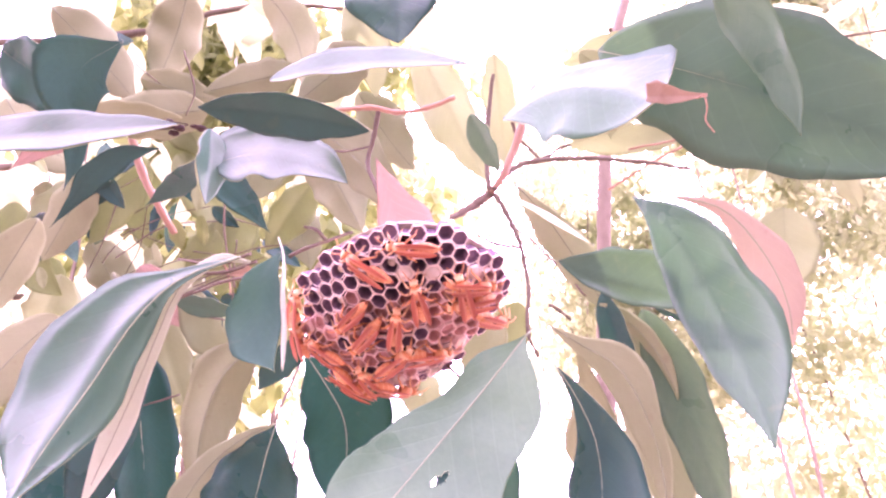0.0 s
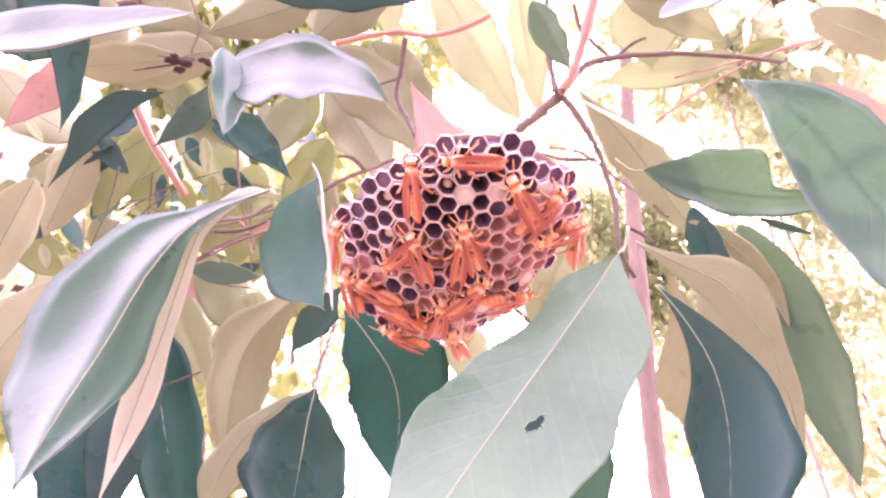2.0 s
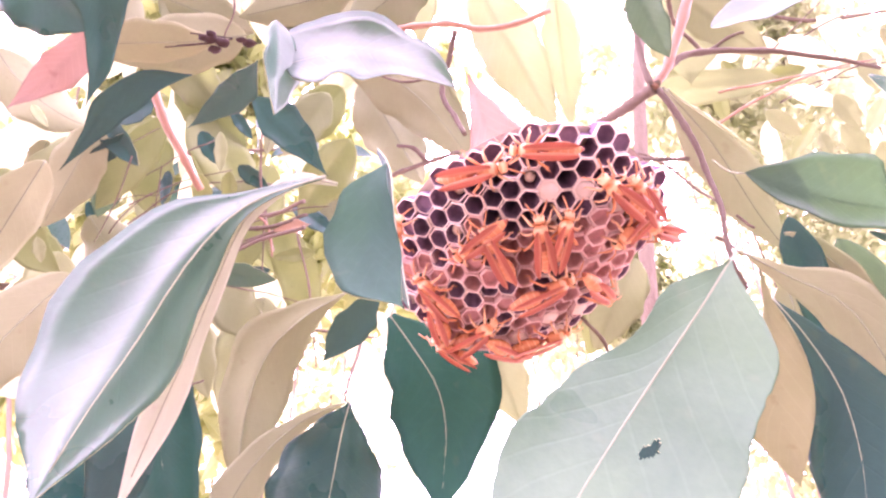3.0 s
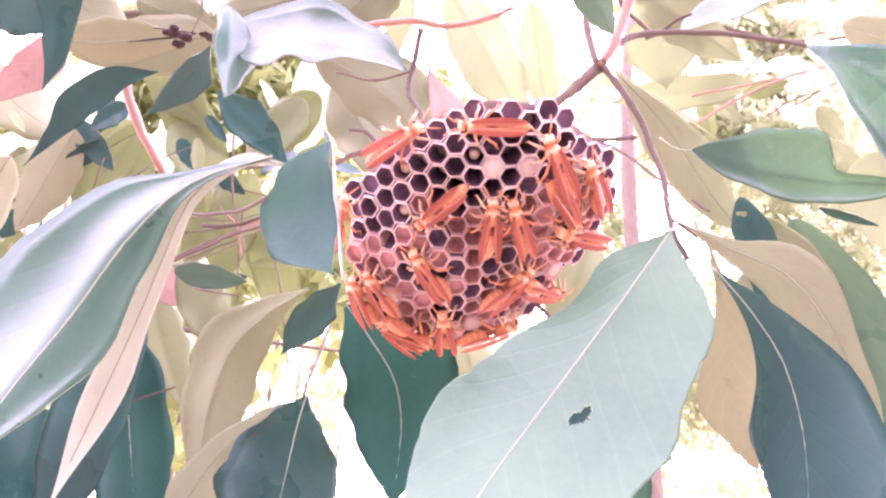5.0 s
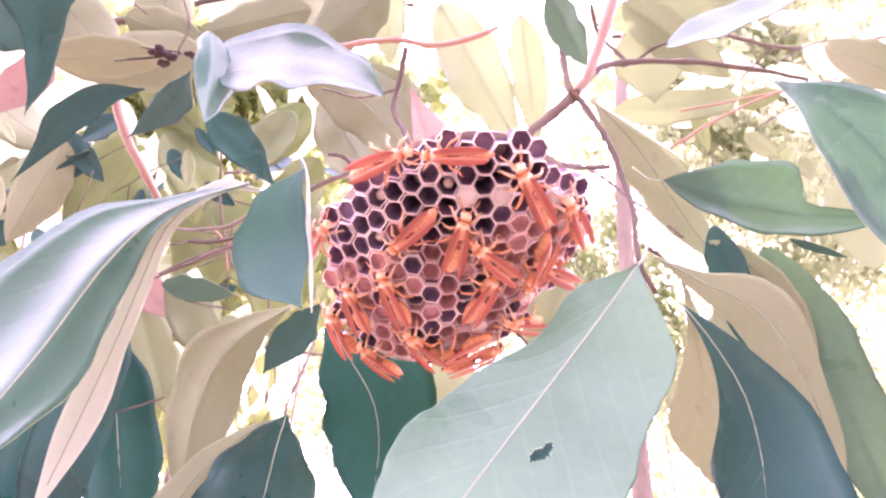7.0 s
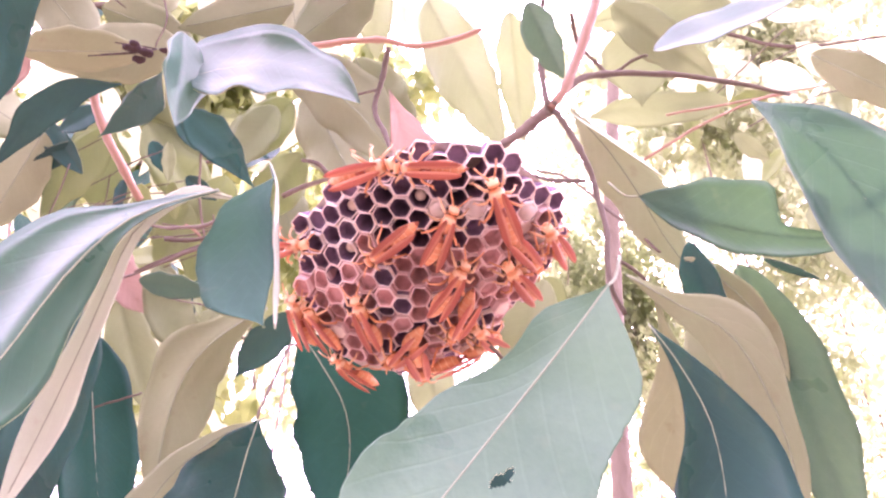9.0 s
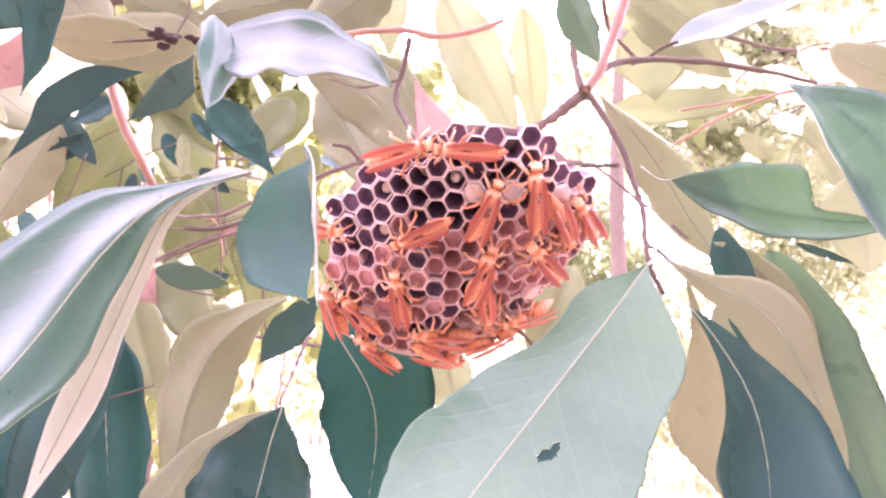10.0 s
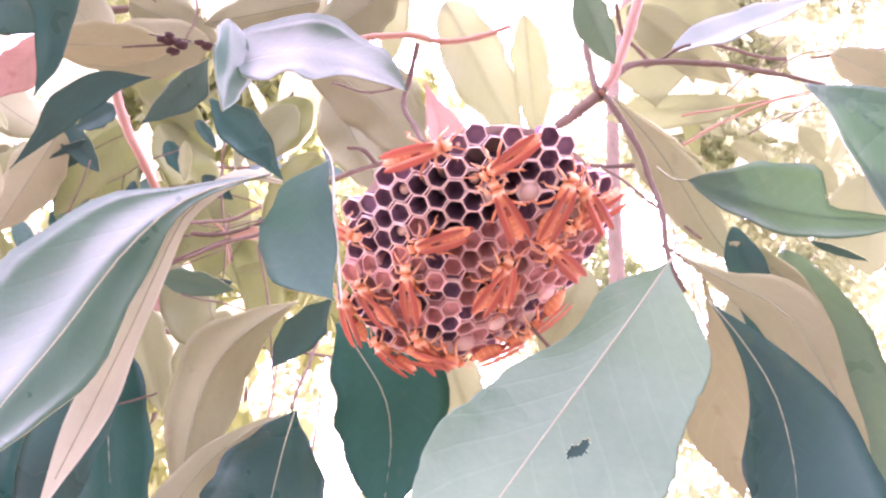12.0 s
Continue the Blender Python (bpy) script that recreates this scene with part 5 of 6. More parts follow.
# small leaves and curled margins on the left
leaf(branch, (0.0070, 0.2492, 1.6361), (-0.0012, 0.2531, 1.6090), 0.0158, (-0.35, -0.94, -0.04), fold=0.1, label="dark leaf close behind a broader one")
leaf(branch, (-0.2562, 0.3933, 1.8535), (-0.2316, 0.4081, 1.8249), 0.0167, (0.02, -0.90, -0.44), fold=0.3, label="dark green leathery leaf")
leaf(branch, (-0.2371, 0.3990, 1.8421), (-0.2675, 0.4092, 1.8244), 0.0124, (0.32, -0.47, -0.82), fold=0.3, label="dark green leathery leaf")
leaf(branch, (-0.2164, 0.3810, 1.8536), (-0.2407, 0.3877, 1.8422), 0.0151, (-0.04, -0.90, -0.43), fold=0.2, label="dark green leathery leaf")
leaf(branch, (-0.3050, 0.4375, 1.8155), (-0.3165, 0.4463, 1.7995), 0.0150, (0.27, -0.75, -0.61), fold=0.3, label="dark green leathery leaf")
leaf(branch, (-0.2063, 0.4304, 1.8669), (-0.1933, 0.4412, 1.8461), 0.0126, (0.05, -0.90, -0.44), fold=0.3, label="dark green leathery leaf")
leaf(branch, (-0.1754, 0.4244, 1.8344), (-0.1554, 0.4312, 1.8208), 0.0112, (-0.05, -0.86, -0.51), fold=0.3, label="dark green leathery leaf")
leaf(branch, (-0.2430, 0.4606, 1.9392), (-0.1915, 0.4851, 1.8912), 0.0379, (-0.05, -0.87, -0.49), fold=0.2, top=LEAF_OLIVE, under=LEAF_OLIVE, label="olive green leaf lit through from behind")
leaf(branch, (-0.2150, 0.4888, 1.9277), (-0.2345, 0.5148, 1.8800), 0.0389, (0.61, -0.57, -0.56), fold=0.2, top=LEAF_OLIVE, under=LEAF_OLIVE, label="olive green leaf lit through from behind")
leaf(branch, (-0.1119, 0.3857, 1.8616), (-0.1408, 0.4041, 1.8284), 0.0255, (-0.01, -0.88, -0.48), fold=0.2, top=LEAF_YOUNG, under=LEAF_YOUNG, label="young yellow-green leaf with light coming through")
leaf(branch, (-0.2268, 0.4405, 1.7950), (-0.2078, 0.4607, 1.7580), 0.0262, (0.22, -0.90, -0.38), fold=0.3, top=LEAF_RED, under=LEAF_RED, label="reddish withering leaf")
leaf(branch, (-0.1852, 0.4629, 1.8357), (-0.2089, 0.4849, 1.7968), 0.0301, (0.01, -0.87, -0.50), fold=0.2, top=LEAF_OLIVE, under=LEAF_OLIVE, label="olive green leaf lit through from behind")
leaf(branch, (-0.2059, 0.4790, 1.7893), (-0.1807, 0.4959, 1.7577), 0.0270, (0.45, -0.89, -0.12), fold=0.2, label="dark green leathery leaf")
leaf(branch, (-0.1804, 0.4824, 1.7818), (-0.1625, 0.4802, 1.7849), 0.0096, (0.01, -0.77, -0.64), fold=0.2, label="dark green leathery leaf")
leaf(branch, (-0.2854, 0.4824, 1.8900), (-0.3080, 0.5085, 1.8445), 0.0280, (0.11, -0.84, -0.53), fold=0.2, top=LEAF_PALE, label="pale grey-green leaf with a sheen")
leaf(branch, (0.0239, 0.2780, 1.6960), (0.0090, 0.2949, 1.6666), 0.0203, (-0.44, -0.86, -0.27), fold=0.2, peak=0.4, top=LEAF_YOUNG, under=LEAF_YOUNG, label="yellow-green leaf edge under the comb")
leaf(branch, (0.0487, 0.1261, 1.6980), (0.0599, 0.1195, 1.6930), 0.0051, (-0.59, -0.69, -0.42), line=((0.0513, 0.1246, 1.6969), (0.0542, 0.1230, 1.6956), (0.0567, 0.1215, 1.6944)), plus=(0.0013, 0.0019, 0.0019, 0.0011, 0.0004), minus=(0.0029, 0.0032, 0.0019, 0.0009, 0.0004), fold=0.4, wave=0.08, top=LEAF_BROWN, under=LEAF_BROWN, label="brown shrivelled leaf tip")
twig(branch, ((0.0556, 0.1158, 1.6890), (0.0568, 0.1149, 1.6894), (0.0577, 0.1165, 1.6871), (0.0577, 0.1183, 1.6851), (0.0596, 0.1194, 1.6826)), 0.00022, 0.00014, BARK_RED, "tendril", "dry curled brown tendril", 0.0)
# small leaves far in on the left
leaf(branch, (-0.2394, 0.4769, 1.8153), (-0.2349, 0.4845, 1.7810), 0.0156, (0.34, -0.93, -0.16), fold=0.25, wave=0.05, top=LEAF_YOUNG, under=LEAF_YOUNG, label="young yellow-green leaf with light coming through")
leaf(branch, (-0.1849, 0.4094, 1.8512), (-0.1889, 0.4305, 1.8341), 0.0095, (0.67, -0.38, -0.63), fold=0.25, wave=0.05, top=LEAF_YOUNG, under=LEAF_YOUNG, label="young yellow-green leaf with light coming through")
leaf(branch, (-0.1696, 0.3962, 1.8124), (-0.1773, 0.4250, 1.8024), 0.0112, (-0.26, -0.38, -0.89), fold=0.25, wave=0.05, top=LEAF_OLIVE, under=LEAF_OLIVE, label="olive green leaf lit through from behind")
leaf(branch, (-0.3104, 0.5731, 1.9135), (-0.3077, 0.6028, 1.8807), 0.0237, (-0.04, -0.74, -0.67), fold=0.25, wave=0.05, top=LEAF_YOUNG, under=LEAF_YOUNG, label="young yellow-green leaf with light coming through")
leaf(branch, (-0.1708, 0.5289, 1.8621), (-0.1954, 0.5418, 1.8404), 0.0150, (0.03, -0.84, -0.54), fold=0.25, wave=0.05, top=LEAF_OLIVE, under=LEAF_OLIVE, label="olive green leaf lit through from behind")
leaf(branch, (-0.3085, 0.4304, 1.8612), (-0.3359, 0.4635, 1.8444), 0.0173, (-0.06, 0.41, 0.91), fold=0.25, wave=0.05, label="leaf turned to show its beige underside")
leaf(branch, (-0.3324, 0.4742, 1.8866), (-0.2935, 0.4603, 1.8683), 0.0148, (0.29, 0.95, -0.11), fold=0.25, wave=0.05, label="leaf turned to show its beige underside")
leaf(branch, (-0.3074, 0.4444, 1.7952), (-0.3112, 0.4618, 1.7846), 0.0083, (0.76, -0.21, -0.61), fold=0.25, wave=0.05, top=LEAF_YOUNG, under=LEAF_YOUNG, label="young yellow-green leaf with light coming through")
leaf(branch, (-0.1678, 0.3788, 1.8435), (-0.1557, 0.3870, 1.8283), 0.0075, (0.16, -0.92, -0.37), fold=0.25, wave=0.05, label="dark green leathery leaf")
leaf(branch, (-0.2412, 0.6169, 1.8520), (-0.2631, 0.6283, 1.8327), 0.0133, (0.34, -0.58, -0.74), fold=0.25, wave=0.05, top=LEAF_YOUNG, under=LEAF_YOUNG, label="young yellow-green leaf with light coming through")
leaf(branch, (-0.1820, 0.4933, 1.7830), (-0.1723, 0.4834, 1.7592), 0.0057, (0.29, -0.83, 0.47), fold=0.25, wave=0.05, top=LEAF_OLIVE, under=LEAF_OLIVE, label="olive green leaf lit through from behind")
leaf(branch, (-0.2835, 0.4161, 1.8240), (-0.3219, 0.4395, 1.8250), 0.0138, (-0.37, -0.58, -0.73), fold=0.25, wave=0.05, label="dark green leathery leaf")
leaf(branch, (-0.3629, 0.5811, 1.9020), (-0.3521, 0.6066, 1.8762), 0.0132, (0.39, -0.73, -0.56), fold=0.25, wave=0.05, label="dark green leathery leaf")
leaf(branch, (-0.3673, 0.5062, 1.8927), (-0.3477, 0.5253, 1.8575), 0.0201, (0.40, -0.88, -0.26), fold=0.25, wave=0.05, label="dark green leathery leaf")
leaf(branch, (-0.2995, 0.3947, 1.8631), (-0.2841, 0.3934, 1.8442), 0.0064, (0.00, -1.00, 0.07), fold=0.25, wave=0.05, top=LEAF_OLIVE, under=LEAF_OLIVE, label="olive green leaf lit through from behind")
leaf(branch, (-0.2424, 0.5770, 1.8210), (-0.2264, 0.5905, 1.7754), 0.0215, (-0.00, 0.96, 0.28), fold=0.25, wave=0.05, label="leaf turned to show its beige underside")
leaf(branch, (-0.1848, 0.3887, 1.8062), (-0.1857, 0.4082, 1.7919), 0.0118, (-0.02, -0.59, -0.81), fold=0.25, wave=0.05, top=LEAF_OLIVE, under=LEAF_OLIVE, label="olive green leaf lit through from behind")
leaf(branch, (-0.1475, 0.4671, 1.8280), (-0.1152, 0.4680, 1.8041), 0.0144, (-0.03, -1.00, -0.08), fold=0.25, wave=0.05, label="dark green leathery leaf")
leaf(branch, (-0.1874, 0.5219, 1.8346), (-0.1762, 0.5456, 1.8121), 0.0141, (0.43, -0.72, -0.55), fold=0.25, wave=0.05, top=LEAF_OLIVE, under=LEAF_OLIVE, label="olive green leaf lit through from behind")
leaf(branch, (-0.2400, 0.4262, 1.7830), (-0.2282, 0.4256, 1.7630), 0.0081, (-0.29, 0.94, -0.20), fold=0.25, wave=0.05, label="leaf turned to show its beige underside")
leaf(branch, (-0.3324, 0.4670, 1.8380), (-0.3294, 0.4624, 1.8050), 0.0122, (0.91, -0.39, 0.14), fold=0.25, wave=0.05, top=LEAF_YOUNG, under=LEAF_YOUNG, label="young yellow-green leaf with light coming through")
leaf(branch, (-0.2725, 0.4682, 1.8737), (-0.2805, 0.4592, 1.8491), 0.0119, (0.91, -0.39, -0.15), fold=0.25, wave=0.05, label="dark green leathery leaf")
leaf(branch, (-0.2909, 0.5696, 1.8777), (-0.2924, 0.6019, 1.8405), 0.0172, (-0.39, 0.69, 0.61), fold=0.25, wave=0.05, label="leaf turned to show its beige underside")
leaf(branch, (-0.2686, 0.4756, 1.9218), (-0.2787, 0.4763, 1.9006), 0.0104, (0.69, -0.63, -0.35), fold=0.25, wave=0.05, top=LEAF_OLIVE, under=LEAF_OLIVE, label="olive green leaf lit through from behind")
leaf(branch, (-0.2510, 0.4902, 1.8743), (-0.2538, 0.4947, 1.8457), 0.0089, (0.63, -0.75, -0.18), fold=0.25, wave=0.05, label="dark green leathery leaf")
leaf(branch, (-0.1683, 0.5669, 1.8761), (-0.1837, 0.6009, 1.8572), 0.0131, (0.26, -0.38, -0.89), fold=0.25, wave=0.05, top=LEAF_YOUNG, under=LEAF_YOUNG, label="young yellow-green leaf with light coming through")
leaf(branch, (-0.3712, 0.5317, 1.8473), (-0.3474, 0.5482, 1.8165), 0.0193, (0.45, -0.88, -0.12), fold=0.25, wave=0.05, top=LEAF_OLIVE, under=LEAF_OLIVE, label="olive green leaf lit through from behind")
leaf(branch, (-0.2409, 0.4603, 1.7836), (-0.2448, 0.4604, 1.7631), 0.0109, (0.16, -0.99, -0.04), fold=0.25, wave=0.05, top=LEAF_OLIVE, under=LEAF_OLIVE, label="olive green leaf lit through from behind")
leaf(branch, (-0.2348, 0.5622, 1.8469), (-0.2813, 0.5740, 1.8488), 0.0166, (-0.25, -0.93, -0.28), fold=0.25, wave=0.05, top=LEAF_YOUNG, under=LEAF_YOUNG, label="young yellow-green leaf with light coming through")
leaf(branch, (-0.1855, 0.5549, 1.8779), (-0.1768, 0.5570, 1.8532), 0.0086, (-0.29, -0.94, -0.18), fold=0.25, wave=0.05, label="dark green leathery leaf")
leaf(branch, (-0.1329, 0.4830, 1.7988), (-0.1641, 0.4853, 1.7963), 0.0109, (-0.03, -0.88, -0.47), fold=0.25, wave=0.05, top=LEAF_OLIVE, under=LEAF_OLIVE, label="olive green leaf lit through from behind")
leaf(branch, (-0.2244, 0.5402, 1.8244), (-0.2294, 0.5567, 1.7950), 0.0157, (0.03, 0.87, 0.49), fold=0.25, wave=0.05, label="leaf turned to show its beige underside")
leaf(branch, (-0.1730, 0.5033, 1.9493), (-0.1857, 0.5167, 1.9053), 0.0153, (-0.30, 0.88, 0.36), fold=0.25, wave=0.05, label="leaf turned to show its beige underside")
leaf(branch, (-0.1630, 0.5563, 1.9153), (-0.1628, 0.5685, 1.8935), 0.0095, (-0.59, 0.70, 0.39), fold=0.25, wave=0.05, label="leaf turned to show its beige underside")
# small leaves far in on the right
leaf(branch, (0.0891, 0.3843, 1.9342), (0.1855, 0.3683, 1.9146), 0.0350, (-0.25, -0.66, -0.70), line=((0.1173, 0.3759, 1.9346), (0.1449, 0.3710, 1.9293), (0.1685, 0.3680, 1.9223)), plus=(0.0008, 0.0174, 0.0175, 0.0109, 0.0000), minus=(0.0008, 0.0158, 0.0175, 0.0151, 0.0000), fold=0.15, cup=-0.05, wave=0.03, top=LEAF_YOUNG, under=LEAF_YOUNG, label="young yellow-green leaf with light coming through")
leaf(branch, (0.1104, 0.3656, 1.9221), (0.1225, 0.3973, 1.8740), 0.0462, (-0.34, -0.74, -0.58), line=((0.1145, 0.3769, 1.9066), (0.1191, 0.3864, 1.8915)), plus=(0.0012, 0.0199, 0.0182, 0.0000), minus=(0.0012, 0.0263, 0.0238, 0.0000), fold=0.15, cup=-0.05, wave=0.03, top=LEAF_YOUNG, under=LEAF_YOUNG, label="young yellow-green leaf with light coming through")
leaf(branch, (0.0940, 0.4205, 1.8844), (0.1837, 0.3991, 1.8825), 0.0224, (-0.20, -0.78, -0.60), line=((0.1156, 0.4157, 1.8864), (0.1443, 0.4093, 1.8844), (0.1714, 0.4013, 1.8824)), plus=(0.0008, 0.0107, 0.0124, 0.0084, 0.0000), minus=(0.0008, 0.0082, 0.0100, 0.0067, 0.0000), fold=0.15, cup=-0.05, wave=0.03, top=LEAF_YOUNG, under=LEAF_YOUNG, label="young yellow-green leaf with light coming through")
leaf(branch, (0.2909, 0.6423, 2.2296), (0.2675, 0.6575, 2.2038), 0.0181, (-0.16, -0.91, -0.39), fold=0.25, wave=0.05, top=LEAF_OLIVE, under=LEAF_OLIVE, label="olive green leaf lit through from behind")
leaf(branch, (0.4000, 0.6733, 2.0454), (0.3755, 0.6939, 2.0098), 0.0191, (-0.58, -0.81, -0.07), fold=0.25, wave=0.05, top=LEAF_OLIVE, under=LEAF_OLIVE, label="olive green leaf lit through from behind")
leaf(branch, (0.5323, 0.7223, 2.1967), (0.5540, 0.7468, 2.1517), 0.0265, (-0.23, -0.81, -0.55), fold=0.25, wave=0.05, top=LEAF_YOUNG, under=LEAF_YOUNG, label="young yellow-green leaf with light coming through")
leaf(branch, (0.2577, 0.6000, 2.0610), (0.2586, 0.6141, 2.0358), 0.0098, (-0.38, -0.80, -0.46), fold=0.25, wave=0.05, top=LEAF_OLIVE, under=LEAF_OLIVE, label="olive green leaf lit through from behind")
leaf(branch, (0.5226, 0.7861, 2.1242), (0.5615, 0.8085, 2.0819), 0.0304, (-0.28, -0.71, -0.64), fold=0.25, wave=0.05, top=LEAF_YOUNG, under=LEAF_YOUNG, label="young yellow-green leaf with light coming through")
leaf(branch, (0.3825, 0.5487, 1.9821), (0.3673, 0.5662, 1.9516), 0.0148, (-0.53, -0.82, -0.21), fold=0.25, wave=0.05, top=LEAF_YOUNG, under=LEAF_YOUNG, label="young yellow-green leaf with light coming through")
leaf(branch, (0.2797, 0.6428, 2.0857), (0.2955, 0.6696, 2.0370), 0.0192, (-0.51, -0.67, -0.54), fold=0.25, wave=0.05, top=LEAF_OLIVE, under=LEAF_OLIVE, label="olive green leaf lit through from behind")
leaf(branch, (0.3125, 0.6814, 2.1175), (0.3501, 0.6962, 2.0891), 0.0191, (-0.20, -0.73, -0.65), fold=0.25, wave=0.05, top=LEAF_YOUNG, under=LEAF_YOUNG, label="young yellow-green leaf with light coming through")
leaf(branch, (0.5211, 0.7309, 2.0589), (0.5521, 0.7571, 2.0104), 0.0297, (-0.57, -0.52, -0.64), fold=0.25, wave=0.05, top=LEAF_YOUNG, under=LEAF_YOUNG, label="young yellow-green leaf with light coming through")
leaf(branch, (0.3840, 0.6464, 2.0122), (0.3963, 0.6595, 1.9882), 0.0163, (-0.06, -0.86, -0.50), fold=0.25, wave=0.05, top=LEAF_YOUNG, under=LEAF_YOUNG, label="young yellow-green leaf with light coming through")
leaf(branch, (0.2861, 0.5733, 2.0252), (0.3320, 0.5663, 2.0353), 0.0194, (0.04, -0.72, -0.69), fold=0.25, wave=0.05, top=LEAF_OLIVE, under=LEAF_OLIVE, label="olive green leaf lit through from behind")
leaf(branch, (0.3518, 0.7381, 2.1985), (0.3725, 0.7553, 2.1666), 0.0152, (-0.21, -0.80, -0.57), fold=0.25, wave=0.05, top=LEAF_OLIVE, under=LEAF_OLIVE, label="olive green leaf lit through from behind")
leaf(branch, (0.2374, 0.5403, 2.0665), (0.2451, 0.5532, 2.0429), 0.0114, (-0.39, -0.75, -0.54), fold=0.25, wave=0.05, top=LEAF_YOUNG, under=LEAF_YOUNG, label="young yellow-green leaf with light coming through")
leaf(branch, (0.3026, 0.6035, 2.0113), (0.3405, 0.6157, 1.9875), 0.0191, (-0.24, -0.65, -0.72), fold=0.25, wave=0.05, top=LEAF_YOUNG, under=LEAF_YOUNG, label="young yellow-green leaf with light coming through")
leaf(branch, (0.3297, 0.5402, 1.9796), (0.3550, 0.5552, 1.9514), 0.0194, (-0.34, -0.67, -0.66), fold=0.25, wave=0.05, top=LEAF_YOUNG, under=LEAF_YOUNG, label="young yellow-green leaf with light coming through")
leaf(branch, (0.5865, 0.7853, 2.1016), (0.5759, 0.8031, 2.0704), 0.0149, (-0.23, -0.88, -0.42), fold=0.25, wave=0.05, top=LEAF_YOUNG, under=LEAF_YOUNG, label="young yellow-green leaf with light coming through")
leaf(branch, (0.0620, 0.2475, 1.6899), (0.0909, 0.2563, 1.6527), 0.0079, (0.59, 0.55, 0.59), fold=0.3, bend=0.072, side=0.099, label="narrow pale grey-beige leaf")

build_comb()


def dried_bud(centre):
    """A dark shrivelled flower head: lumps and short hairs on a bit of stalk."""
    rnd = random.Random(4)
    bud = thing("dried_bud", "black-brown shrivelled flower head caught between leaves", "flower head")
    for k in range(9):
        bm = bmesh.new()
        bmesh.ops.create_icosphere(bm, subdivisions=2, radius=1.0)
        sx, sz = rnd.uniform(0.0016, 0.0032), rnd.uniform(0.0008, 0.0016)
        c = Vector(centre) + Vector((rnd.gauss(0, 0.006), rnd.gauss(0, 0.002), rnd.gauss(0, 0.0016)))
        for v in bm.verts:
            v.co *= 1 + 0.35 * noise.noise(v.co * 2.3 + Vector((k, 0, 0)))
            v.co = Vector((v.co.x * sx, v.co.y * sx * 0.7, v.co.z * sz)) + c
        part("lump", smooth(mesh_of(bm, "lump", DEAD)), bud)
    for k in range(7):
        bm = bmesh.new()
        a = Vector(centre) + Vector((rnd.gauss(0, 0.005), 0, 0))
        tube(bm, bent((a, a + Vector((rnd.gauss(0, 0.003), 0, rnd.uniform(-0.003, 0.003))), a + Vector((rnd.gauss(0, 0.008), 0, rnd.uniform(-0.004, 0.005)))), 4), [0.0003] * 9, 5)
        part("hair", mesh_of(bm, "hair", DEAD), bud)
    return bud


dried_bud((-0.1394, 0.2743, 1.7987))

# ---- behind the branch: a thin trunk, more boughs, far bushes and the ground ----
ground = bpy.data.meshes.new("ground")
bm = bmesh.new()
bmesh.ops.create_grid(bm, x_segments=40, y_segments=40, size=300)
for v in bm.verts:
    v.co.z = 0.15 * noise.noise(v.co * 0.05) * min(1, v.co.length / 5)
bm.to_mesh(ground)
bm.free()
ground.materials.append(SOIL)
tagged(new("ground", ground), "brown ground strewn with dry leaves", "ground", kind="structure")


def reflection_blocker():
    """An unseen dark wall behind the camera, added so the leaves reflect less sky."""
    bm = bmesh.new()
    bmesh.ops.create_cube(bm, size=1.0)
    for v in bm.verts:
        v.co = Vector((v.co.x * 16, v.co.y * 0.25 - 3.1, (v.co.z + 0.5) * 3.6 - 0.05))
    tagged(new("wall_south", mesh_of(bm, "wall_south", DARK_BLOCKER)), "unseen dark green-brown wall added to darken leaf reflections", "wall", kind="structure")


reflection_blocker()


def slim_tree():
    tree = thing("slim_tree", "slim tree with a pale brown trunk standing behind the branch", "tree")
    bm = bmesh.new()
    line = bent(((0.14, 0.74, -0.1), (0.15, 0.715, 0.9), (0.155, 0.706, 1.34), (0.166, 0.700, 1.672), (0.182, 0.695, 1.863), (0.199, 0.692, 2.025), (0.238, 0.706, 2.24), (0.31, 0.724, 2.457)), 8)
    tube(bm, line, [0.0122 - 0.00010 * i + 0.0008 * noise.noise(p * 22) for i, p in enumerate(line)], 14)
    part("trunk", mesh_of(bm, "trunk", TRUNK), tree, None, "pale pinkish brown bark")
    return tree


slim_tree()


def hanging_leaf_mesh(length, width, seed, mats):
    rnd = random.Random(seed)
    bm = bmesh.new()
    uvl = bm.loops.layers.uv.new("UVMap")
    co, rows = {}, []
    bend, fold, ph = rnd.uniform(-0.2, 0.25), rnd.uniform(0.1, 0.4), rnd.uniform(0, 6)
    for i in range(9):
        s = i / 8
        w = max(0.03, (max(s, 1e-3) ** 0.62) * (max(1 - s, 1e-3) ** 0.9) / 0.42) * width / 2
        row = []
        for x in (-1, -0.5, 0, 0.5, 1):
            v = bm.verts.new((x * w, -s * length, abs(x) * w * fold + bend * length * s * s + 0.04 * width * math.sin(9 * s + ph) * x))
            co[v] = (x, s)
            row.append(v)
        rows.append(row)
    for a, b in zip(rows, rows[1:]):
        for k in range(4):
            f = bm.faces.new((a[k], a[k + 1], b[k + 1], b[k]))
            f.smooth = True
            for lp in f.loops:
                lp[uvl].uv = co[lp.vert]
    me = bpy.data.meshes.new("leaf")
    bm.to_mesh(me)
    bm.free()
    me.materials.append(mats)
    return me


